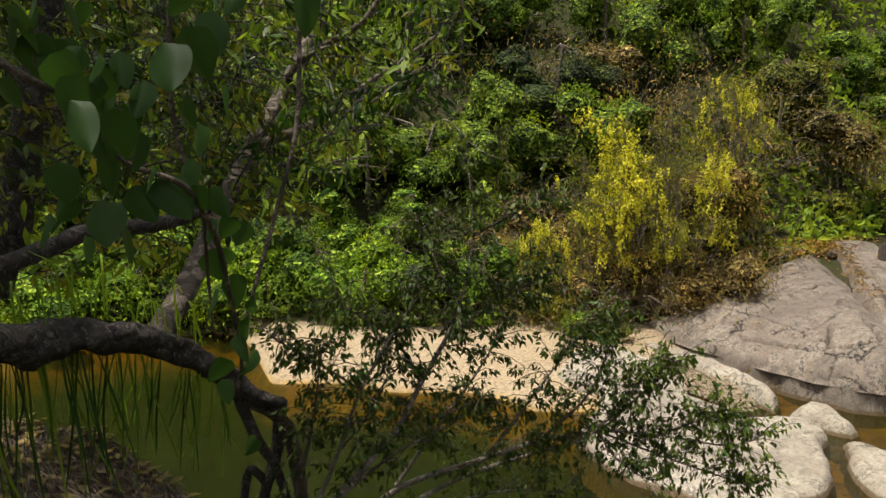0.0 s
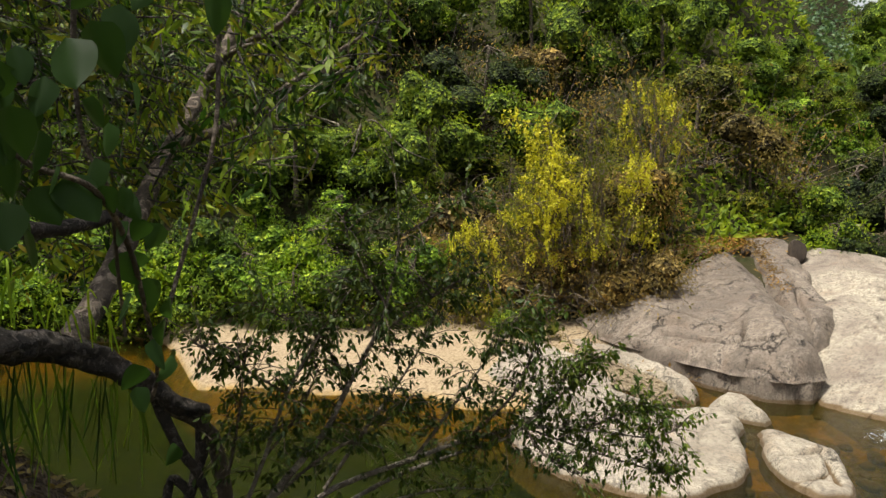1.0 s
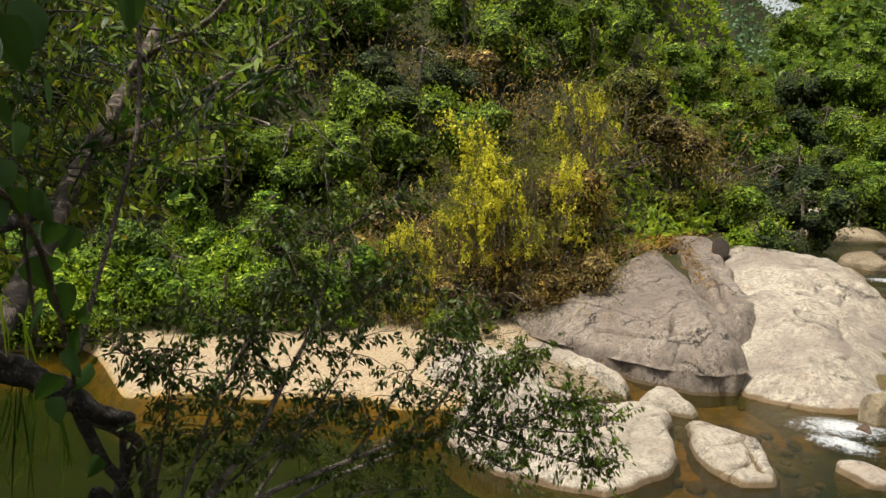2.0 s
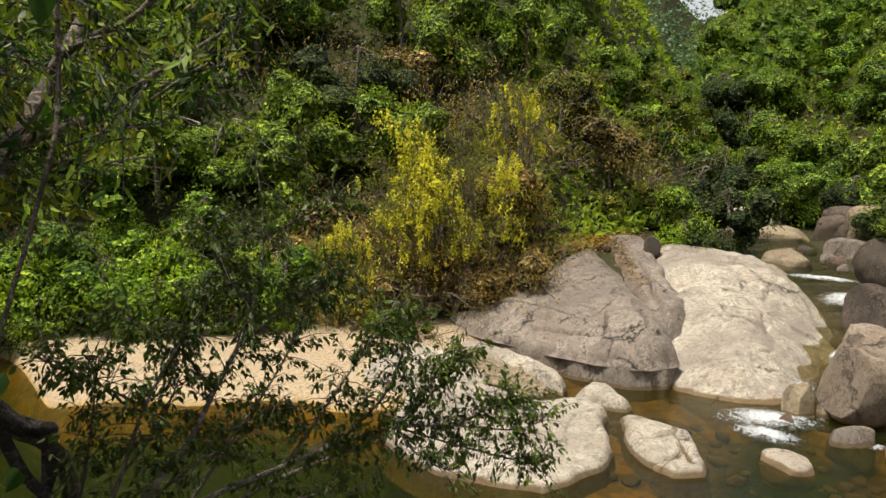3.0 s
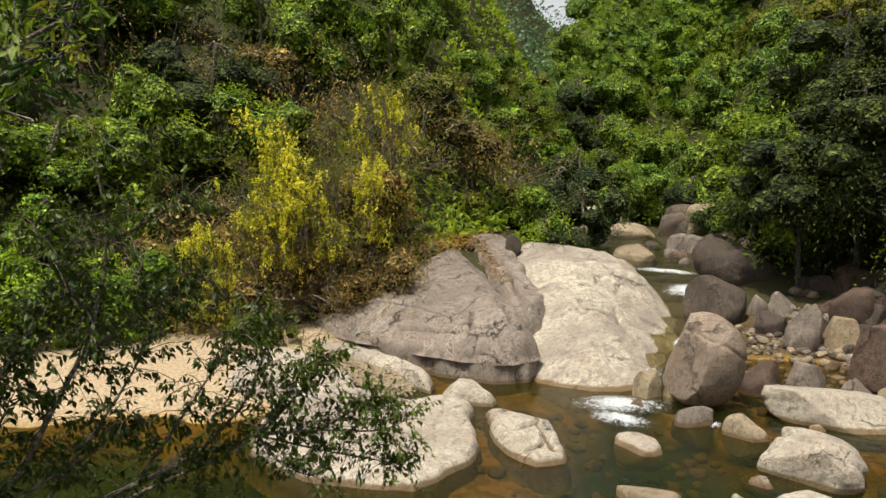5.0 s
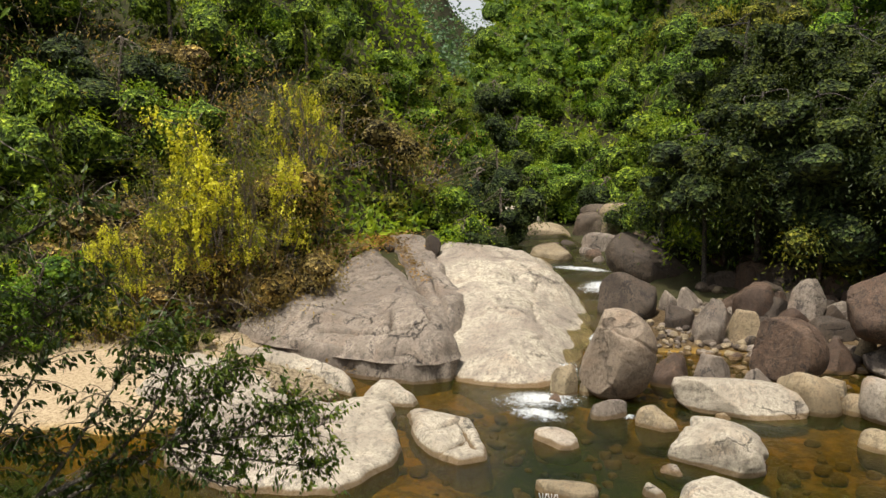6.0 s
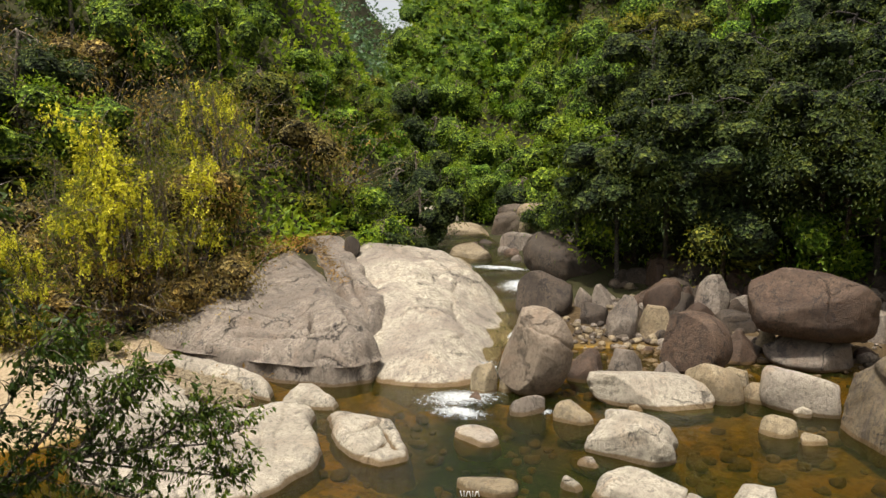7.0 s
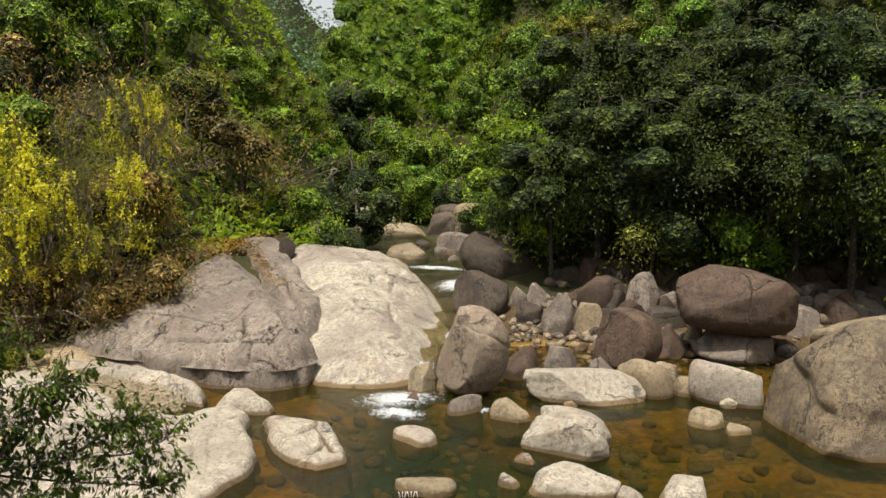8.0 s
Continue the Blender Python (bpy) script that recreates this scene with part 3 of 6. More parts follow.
slab([(5.7, 20.2), (6.6, 18.0), (7.3, 16.5), (8.0, 15.25), (9.0, 14.3), (9.85, 14.7), (10.5, 16.2), (11.2, 18.2), (12.0, 21.0), (13.2, 24.3),
      (12.6, 25.5), (10.5, 23.5), (8.6, 21.6), (6.8, 21.2)], lerp_plane(8.3, 15.0, 1.2, 12.6, 24.4, 2.6, -0.17), ROCK_GREY,
     "huge rounded grey granite slab streaked with dark lichen beside the pool", 1.15, base=0.46, step=0.042, seed=1.7, lumps=0.16, power=2.1,
     cracks=CRACKS_A, terraces=((7.0, 18.6, 9.3, 15.6, 0.16, 0.03), (8.2, 20.4, 10.6, 17.2, 0.12, 0.04), (9.2, 15.0, 11.2, 20.4, 0.16, 0.05)))
slab([(5.95, 20.1), (6.5, 17.95), (7.18, 16.4), (7.85, 15.1), (8.5, 14.42), (9.4, 14.2), (10.0, 14.8), (10.4, 16.3), (11.0, 18.4), (11.6, 20.5), (10.5, 22.5), (8.6, 21.2)],
     lerp_plane(8.4, 15.2, 0.62, 12.0, 23.0, 0.9), ROCK_GREY, "upright water-streaked grey foot of the great slab", 0.22, base=-0.7, step=0.045, seed=2.7, lumps=0.05, power=2.6)
slab([(9.95, 16.1), (10.85, 15.8), (12.1, 17.4), (13.3, 20.3), (14.7, 23.8), (12.9, 24.8), (11.7, 21.2), (10.8, 18.4), (10.2, 17.0)],
     lerp_plane(10.2, 15.6, 1.1, 13.3, 23.5, 2.55), ROCK_GREY, "long grey granite rib between two slabs, orange litter in its joint", 0.5, base=-0.2, step=0.045, seed=4.2, lumps=0.12, power=2.2,
     cracks=((10.5, 16.2, 12.6, 21.0, .10, .06),))
slab([(9.9, 16.2), (9.3, 14.3), (9.5, 12.8), (10.84, 12.05), (12.4, 12.9), (13.6, 14.0), (15.3, 15.4), (17.3, 17.5), (19.0, 20.4), (18.4, 23.2),
      (15, 25.0), (12.9, 23.8), (11.6, 20.4), (10.5, 17.6)], bright_top, ROCK_SCOURED,
     "broad sunlit cream granite slab sloping into the water", 2.3, base=-0.35, step=0.045, seed=6.1, lumps=0.2, power=1.8,
     cracks=((12.6, 15.0, 13.6, 16.4, .05, .05), (14.2, 17.2, 15.6, 18.2, .06, .07), (11.6, 14.2, 12.4, 14.5, .05, .04), (11.8, 18.0, 13.4, 17.2, .06, .05), (13.0, 20.2, 15.4, 19.4, .05, .05)),
     terraces=((12.2, 19.8, 15.8, 17.2, 0.16, 0.06), (13.4, 22.4, 17.4, 19.6, 0.14, 0.08), (10.6, 15.6, 13.2, 13.8, 0.14, 0.07)))
slab([(2.38, 12.7), (3.0, 11.2), (3.71, 10.4), (4.4, 9.95), (5.1, 10.3), (5.76, 10.55), (6.25, 11.0), (6.7, 12.1), (7.15, 12.8), (7.2, 13.5), (6.5, 13.75), (5.9, 13.7), (5.4, 14.5), (4.6, 15.4), (3.4, 15.4)],
     lerp_plane(4.6, 9.9, 0.13, 5.6, 14.5, 0.36, 0.0), ROCK, "flat pale granite ledge with fine cracks at the pool's edge", 0.22, base=-0.45, step=0.045, seed=2.9, lumps=0.05,
     cracks=((4.4, 10.4, 5.9, 12.6, .04, .03), (5.9, 12.6, 7.1, 12.7, .035, .03), (3.3, 12.0, 5.6, 13.4, .035, .035), (5.2, 11.0, 6.6, 13.4, .03, .03), (3.2, 13.6, 5.2, 12.2, .03, .03)),
     terraces=((3.0, 12.6, 6.4, 12.2, 0.025, 0.03), (3.2, 13.9, 6.0, 13.2, 0.03, 0.03)))
slab([(2.9, 15.6), (4.3, 15.5), (5.2, 15.2), (5.7, 16.0), (5.3, 17.6), (4.6, 18.9), (3.2, 18.3), (2.5, 16.7)], lerp_plane(3.6, 15.2, 0.3, 4.0, 18.6, 0.5), ROCK,
     "low pale grey rock shelf beside the gravel", 0.4, base=-0.3, seed=9.4, lumps=0.08, step=0.06, cracks=((3.0, 16.2, 4.7, 17.2, .06, .05),))
slab([(6.42, 11.1), (6.8, 11.9), (7.2, 12.7), (7.77, 12.65), (8.16, 11.5), (7.7, 10.5), (7.25, 9.75), (6.6, 9.86), (6.45, 10.5)], lerp_plane(7.0, 10.0, 0.26, 7.4, 12.5, 0.14),
     ROCK, "pale fractured granite ledge rising from amber water", 0.3, base=-0.5, seed=8.3, lumps=0.13, step=0.04, cracks=((6.6, 11.2, 7.9, 11.5, .10, .05), (7.2, 10.2, 7.6, 11.4, .08, .045), (6.6, 10.4, 7.4, 10.7, .07, .04)),
     terraces=((6.5, 11.6, 8.0, 11.2, 0.10, 0.03),))
slab([(5.0, 19.2), (5.67, 19.2), (6.4, 18.1), (7.1, 16.0), (7.15, 14.9), (6.9, 14.3), (6.35, 15.4), (5.9, 16.8), (5.4, 17.9)], lerp_plane(6.8, 14.5, 0.36, 5.6, 18.8, 0.5), ROCK,
     "long low rounded rock rib beside a gravel patch", 0.3, seed=3.3, lumps=0.09, step=0.05, cracks=((5.9, 18.2, 6.9, 15.2, .05, .04),))
slab([(6.75, 14.15), (7.4, 14.75), (7.9, 14.3), (7.95, 13.2), (7.6, 12.85), (7.15, 13.3)], lerp_plane(7.8, 13.1, 0.27, 7.1, 14.4, 0.38), ROCK,
     "small rounded pale rock rib at the pool's outflow", 0.35, seed=5.3, lumps=0.05, step=0.05)


# ---- boulders ----
def unit_sphere(level):
    bm = bmesh.new()
    bmesh.ops.create_icosphere(bm, subdivisions=level, radius=1.0)
    v = np.array([p.co[:] for p in bm.verts])
    f = np.array([[p.index for p in q.verts] for q in bm.faces])
    bm.free()
    return v, f


SPHERES = {n: unit_sphere(n) for n in (2, 3, 4, 5, 6)}


def stone_mesh(w, d, h, seed, level=4, square=2.6, facets=8, rough=0.05, lean=(0, 0), crack=None, flat_top=0.0, grooves=()):
    """A water-worn stone, base at z 0: a squared ellipsoid, cut by a few rounded facets, with lumps and joints."""
    rng = np.random.RandomState(int(seed * 10) % 99991)
    v, f = SPHERES[level]
    v = v.copy()
    v /= (np.abs(v) ** square).sum(1)[:, None] ** (1 / square)
    for _ in range(facets):
        n = rng.normal(size=3)
        n[2] = abs(n[2]) * 0.8
        n /= np.linalg.norm(n)
        lim = rng.uniform(0.50, 0.84)
        over = v @ n - lim
        v -= np.where(over > 0, over * 0.95, 0)[:, None] * n
    if flat_top:
        v[:, 2] = np.where(v[:, 2] > flat_top, flat_top + (v[:, 2] - flat_top) * 0.25, v[:, 2])
    n1 = vnoise(v[:, 0] * 2.2, v[:, 1] * 2.2, v[:, 2] * 2.5, 4, seed)
    n2 = vnoise(v[:, 0] * 7, v[:, 1] * 7, v[:, 2] * 8, 3, seed + 2)
    n3 = vnoise(v[:, 0] * 17, v[:, 1] * 17, v[:, 2] * 17, 2, seed + 4)
    v *= (1 + rough * n1 + rough * 0.35 * n2 + rough * 0.1 * n3)[:, None]
    for nx, ny, nz, off, depth, width in ((crack,) if crack else ()) + tuple(grooves):
        q = v @ np.array([nx, ny, nz]) - off + 0.05 * vnoise(v[:, 0] * 4, v[:, 2] * 4, v[:, 1] * 3, 3, seed)
        v *= (1 - depth * np.exp(-(q / width) ** 2))[:, None]
    lo, hi = v[:, 2].min(), v[:, 2].max()
    for c in (0, 1):
        v[:, c] /= 0.5 * (v[:, c].max() - v[:, c].min())
    z = (v[:, 2] - lo) / (hi - lo)
    v[:, 2] = z
    v[:, 0] = v[:, 0] * w / 2 + lean[0] * z
    v[:, 1] = v[:, 1] * d / 2 + lean[1] * z
    v[:, 2] = z * h
    return v, f


def boulder(x, y, z, w, d, h, turn, mat, label, seed, sink=0.45, level=4, tilt=0.0, **kw):
    """One boulder: centre on the plan, level of its foot, width, depth, height over the foot."""
    v, f = stone_mesh(w, d, h + sink, seed, level, **kw)
    me = mesh_from("boulder", v, f, mat, True)
    ob = new("boulder", me)
    ob.matrix_world = pose(x, y, z - sink, 0, tilt, turn)
    return tagged(ob, label, "boulder", "river boulders")


boulder(11.74, 11.35, 0.02, 1.66, 1.5, 1.95, -46, ROCK_WARM, "egg-shaped grey-tan boulder split by a curved crack", 3.1, 0.12, 6, square=2.15, facets=4,
        rough=0.035, lean=(-0.04, 0), crack=(0.30, 0.2, 0.93, 0.40, 0.055, 0.03), tilt=5)
boulder(17.35, 16.24, 0.45, 1.85, 1.44, 1.35, -47, ROCK_DARK, "mossy brown block boulder with a rough top", 7.7, square=3.2, facets=6)
boulder(21.57, 18.73, 0.7, 3.0, 2.6, 1.95, -49, ROCK_DARK, "large dark brown boulder with a sloping crest", 12.4, 0.3, 5, facets=4, lean=(-0.65, 0.1), square=2.2)
boulder(16.14, 9.95, 0.15, 1.75, 1.5, 1.36, -58, ROCK_RED, "big reddish brown rounded boulder", 5.9, 0.2, 5, facets=4, square=2.3, rough=0.03, lean=(-0.12, 0))
boulder(19.07, 8.4, 0.80, 3.05, 2.4, 1.68, -66, ROCK_RED, "massive dark reddish boulder perched on another stone", 44.7, 0.10, 5, facets=4, square=4.2, rough=0.045, lean=(-0.1, 0), tilt=2)
boulder(18.87, 8.33, 0.15, 2.1, 1.8, 0.85, -66, ROCK_GREY, "grey boulder carrying a larger one", 2.2, 0.3)
boulder(14.95, 4.1, -0.05, 3.95, 2.8, 2.28, -73, ROCK_OCHRE, "huge water-worn tan and grey boulder with hollowed faces", 27.4, 0.35, 6, facets=16, square=3.6, rough=0.05,
        lean=(0.45, 0.3), grooves=((0.15, -0.62, 0.62, 0.62, 0.15, 0.24), (-0.5, -0.6, 0.4, 0.6, 0.07, 0.12), (0.1, -0.5, 0.86, -0.05, 0.07, 0.10), (0.7, -0.5, 0.3, 0.42, 0.10, 0.16)))
boulder(21.27, 5.63, 0.4, 3.1, 2.1, 1.02, -75, ROCK_TAN, "long tan boulder beside a small fall", 4.4)
boulder(13.32, 9.23, 0.0, 2.73, 1.5, 0.6, -55, ROCK, "long flat pale grey boulder", 6.6, 0.2, 5, square=3.0, facets=5, lean=(-0.05, 0), tilt=4)
boulder(14.6, 8.38, 0.05, 1.34, 1.05, 0.76, -60, ROCK_TAN, "tan wedge-shaped boulder among cobbles", 8.1, lean=(-0.28, 0), facets=5)
boulder(15.29, 6.84, 0.02, 1.62, 0.95, 0.80, -66, ROCK_CREAM, "long cream boulder lying aslant", 1.4, lean=(-0.2, 0), square=2.5, facets=3, tilt=14)
boulder(17.52, 13.25, 0.3, 0.97, 0.8, 1.07, -53, ROCK_GREY, "upright grey block boulder with a split", 10.3, square=3.4, crack=(1, 0.1, 0.1, 0.1, 0.08, 0.05))
boulder(18.12, 12.55, 0.25, 1.05, 0.85, 0.84, -55, ROCK_TAN, "yellowish squared boulder on the bank", 11.8, square=2.8)
boulder(13.52, 11.19, 0.05, 0.95, 0.8, 0.72, -50, ROCK_RED, "brown boulder at the water's edge", 13.3)
boulder(14.23, 10.59, 0.1, 0.87, 0.7, 0.66, -53, ROCK_GREY, "brown-grey boulder among cobbles", 14.9)
boulder(15.12, 7.64, 0, 0.76, 0.6, 0.42, -63, ROCK_TAN, "small tan boulder with a sharp ridge", 16.1, facets=7)
boulder(10.52, 7.66, -0.05, 1.63, 1.25, 0.74, -53, ROCK, "pale stained boulder with a hollow across its top", 17.6, 0.25, 5, square=2.9, facets=5,
        lean=(-0.1, 0.0), grooves=((0.5, 0.6, 0.6, 0.35, 0.08, 0.1),), tilt=5)
boulder(11.06, 9.37, 0, 0.89, 0.7, 0.38, -49, ROCK_TAN, "tan boulder standing in clear water", 18.2)
boulder(10.65, 10.43, 0, 0.83, 0.7, 0.38, -45, ROCK_GREY, "wet grey boulder at the foot of a larger one", 19.5, tilt=10)
boulder(10.9, 11.98, 0.1, 0.62, 0.6, 0.6, -42, ROCK_TAN, "yellow-brown boulder beside the chute", 20.8)
boulder(13.46, 6.41, 0, 0.72, 0.55, 0.36, -64, ROCK_TAN, "small peaked tan stone in the shallows", 21.1, level=3, facets=7)
boulder(13.43, 5.79, 0, 0.5, 0.4, 0.2, -66, ROCK_TAN, "low tan stone in the shallows", 22.4, level=3)
boulder(14.87, 6.63, 0, 0.36, 0.3, 0.19, -66, ROCK_CREAM, "small white stone in the shallows", 23.9, 0.1, level=3)
boulder(9.24, 6.68, -0.05, 1.5, 1.1, 0.33, -54, ROCK, "low flat pale boulder with a wet hollow", 24.3, 0.2, 4, square=3.0, flat_top=0.5)
boulder(8.59, 7.3, 0, 0.42, 0.32, 0.2, -49, ROCK, "small pale stone beside a flat boulder", 25.7, level=3)
boulder(10.18, 5.1, -0.05, 0.75, 0.8, 0.36, -63, ROCK, "pale flat-topped stone in green water", 26.5, 0.3, flat_top=0.5)
boulder(9.47, 5.67, 0, 0.49, 0.4, 0.24, -59, ROCK_CREAM, "small pale stone in the shallows", 27.1, level=3)
boulder(8.92, 9.88, -0.1, 0.92, 0.95, 0.26, -42, ROCK_CREAM, "flat pale rock just above the water", 28.8, 0.3, flat_top=0.4)
boulder(10.34, 11.71, 0, 0.58, 0.46, 0.2, -41, ROCK_RED, "low rusty stone in the white water", 29.2, level=3)
boulder(12.5, 9.0, 0, 0.3, 0.25, 0.12, -50, ROCK_TAN, "small tan stone in the shallows", 30.2, 0.1, level=3)
boulder(9.5, 7.75, 0, 0.36, 0.3, 0.13, -50, ROCK_GREY, "small grey stone beside a stained boulder", 31.2, 0.1, level=3)
# the pile on the far bank; its shade is partly put into the stone colour
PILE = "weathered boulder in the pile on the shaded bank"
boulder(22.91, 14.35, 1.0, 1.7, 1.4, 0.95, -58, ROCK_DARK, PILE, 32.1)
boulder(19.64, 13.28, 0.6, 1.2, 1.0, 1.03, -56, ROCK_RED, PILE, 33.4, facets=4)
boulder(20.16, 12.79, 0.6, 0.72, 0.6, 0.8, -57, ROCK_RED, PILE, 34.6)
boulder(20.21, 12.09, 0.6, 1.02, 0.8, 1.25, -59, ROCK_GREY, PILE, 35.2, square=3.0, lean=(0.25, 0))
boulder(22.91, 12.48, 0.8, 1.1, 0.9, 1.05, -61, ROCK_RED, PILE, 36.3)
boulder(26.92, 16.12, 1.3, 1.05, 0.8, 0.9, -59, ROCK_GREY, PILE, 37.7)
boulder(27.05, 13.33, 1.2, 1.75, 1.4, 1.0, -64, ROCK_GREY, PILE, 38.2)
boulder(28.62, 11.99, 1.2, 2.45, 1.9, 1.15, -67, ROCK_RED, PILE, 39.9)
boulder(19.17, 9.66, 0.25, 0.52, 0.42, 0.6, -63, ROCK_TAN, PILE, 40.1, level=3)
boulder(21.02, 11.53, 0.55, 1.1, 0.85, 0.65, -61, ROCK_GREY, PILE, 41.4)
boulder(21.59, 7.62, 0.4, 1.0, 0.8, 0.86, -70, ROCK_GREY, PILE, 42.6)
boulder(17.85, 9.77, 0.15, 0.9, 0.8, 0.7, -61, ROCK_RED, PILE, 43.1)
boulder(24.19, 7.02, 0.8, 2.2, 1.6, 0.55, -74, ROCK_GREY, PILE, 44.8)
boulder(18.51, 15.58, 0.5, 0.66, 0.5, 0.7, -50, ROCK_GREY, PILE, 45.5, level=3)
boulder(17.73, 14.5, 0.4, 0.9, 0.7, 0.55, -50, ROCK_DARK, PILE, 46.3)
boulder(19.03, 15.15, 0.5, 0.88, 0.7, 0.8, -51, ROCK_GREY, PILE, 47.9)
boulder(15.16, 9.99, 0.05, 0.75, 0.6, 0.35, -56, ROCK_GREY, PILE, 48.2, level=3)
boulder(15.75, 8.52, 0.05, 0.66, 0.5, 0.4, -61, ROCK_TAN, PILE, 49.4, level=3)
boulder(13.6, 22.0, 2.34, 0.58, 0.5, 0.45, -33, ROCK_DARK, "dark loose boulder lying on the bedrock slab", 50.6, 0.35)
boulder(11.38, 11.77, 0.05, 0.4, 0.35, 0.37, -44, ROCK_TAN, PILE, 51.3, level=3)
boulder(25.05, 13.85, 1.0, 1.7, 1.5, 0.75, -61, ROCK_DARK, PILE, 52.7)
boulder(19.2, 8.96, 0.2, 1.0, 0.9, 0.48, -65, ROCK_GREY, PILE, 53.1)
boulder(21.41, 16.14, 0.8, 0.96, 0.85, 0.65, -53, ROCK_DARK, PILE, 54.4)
# upstream
UP = "pale rounded rock in the upper stream"
boulder(21.9, 25.2, 1.0, 2.1, 1.6, 0.75, -43, ROCK_TAN, UP, 55.2)
boulder(25.2, 25.4, 1.3, 1.8, 1.4, 0.8, -44, ROCK_GREY, UP, 56.9)
boulder(26.4, 31.6, 1.5, 4.4, 3.0, 0.65, -40, ROCK_TAN, "pale bedrock shelf beside the upper stream", 57.3, square=2.5, facets=5, lean=(-0.5, 0.3))
boulder(27.2, 35.0, 2.0, 4.0, 3.0, 0.95, -38, ROCK, "pale bedrock shelf beside the upper stream", 58.8, square=2.4, facets=5, lean=(-0.6, 0.4))
boulder(28.6, 38.0, 2.4, 3.4, 2.4, 0.9, -37, ROCK_BROWN, "brown bedrock step at the head of the stream", 68.8, square=3.2, facets=6)
boulder(22.6, 20.9, 1.0, 1.25, 0.95, 0.75, -45, ROCK_TAN, UP, 59.1)
boulder(18.9, 22.9, 0.95, 1.7, 1.3, 0.55, -41, ROCK_TAN, UP, 60.5)
for (x, y, z, w, d, h, seed, mat, tone) in ((29.3, 30.2, 1.3, 1.8, 1.8, 2.3, 61.4, ROCK_BROWN, "brown"), (30.3, 28.9, 1.4, 1.9, 2.0, 3.0, 66.2, ROCK_TAN, "tan"), (31.3, 27.9, 1.4, 1.7, 2.2, 3.3, 62.6, ROCK_BROWN, "brown"),
                                       (32.2, 26.9, 1.5, 1.8, 2.0, 2.6, 64.1, ROCK_RED, "reddish"), (30.9, 30.2, 1.5, 2.6, 2.0, 2.7, 65.3, ROCK_BROWN, "brown"), (32.6, 28.4, 1.5, 2.6, 2.0, 3.4, 67.9, ROCK_DARK, "dark")):
    boulder(x, y, z, w * 1.25, d, h * 0.62, -46 + seed % 9, mat, "broken " + tone + " rock face above the stream", seed, square=4.0, facets=6, rough=0.09)


def scribbled_rock():
    """The low rock with white scribbles: plain bars stand for the writing."""
    root = new("scribbled_rock")
    root.matrix_world = pose(7.44, 8.12, -0.2, 0, 0, -42)
    v, f = stone_mesh(0.99, 0.5, 0.36, 63.3, 4, square=3.2, facets=3, rough=0.02, flat_top=0.5)
    part("stone", mesh_from("stone", v, f, ROCK_TAN, True), root)
    m, nt, b = material("white_paint")
    b.inputs["Base Color"].default_value = (0.78, 0.77, 0.74, 1)
    b.inputs["Roughness"].default_value = 0.6
    for i in range(7):
        bm = bmesh.new()
        bmesh.ops.create_cube(bm, size=1.0, matrix=pose(-0.36 + i * 0.045, -0.235, 0.265, 12, (i % 3 - 1) * 14, 0) @ Matrix.Diagonal((0.013, 0.03, 0.085, 1)))
        me = bpy.data.meshes.new("bar")
        bm.to_mesh(me)
        bm.free()
        me.materials.append(m)
        part("paint_bar", me, root, "white painted bar")
    tagged(root, "low tan rock with white scribbled marks in the water", "rock")


scribbled_rock()


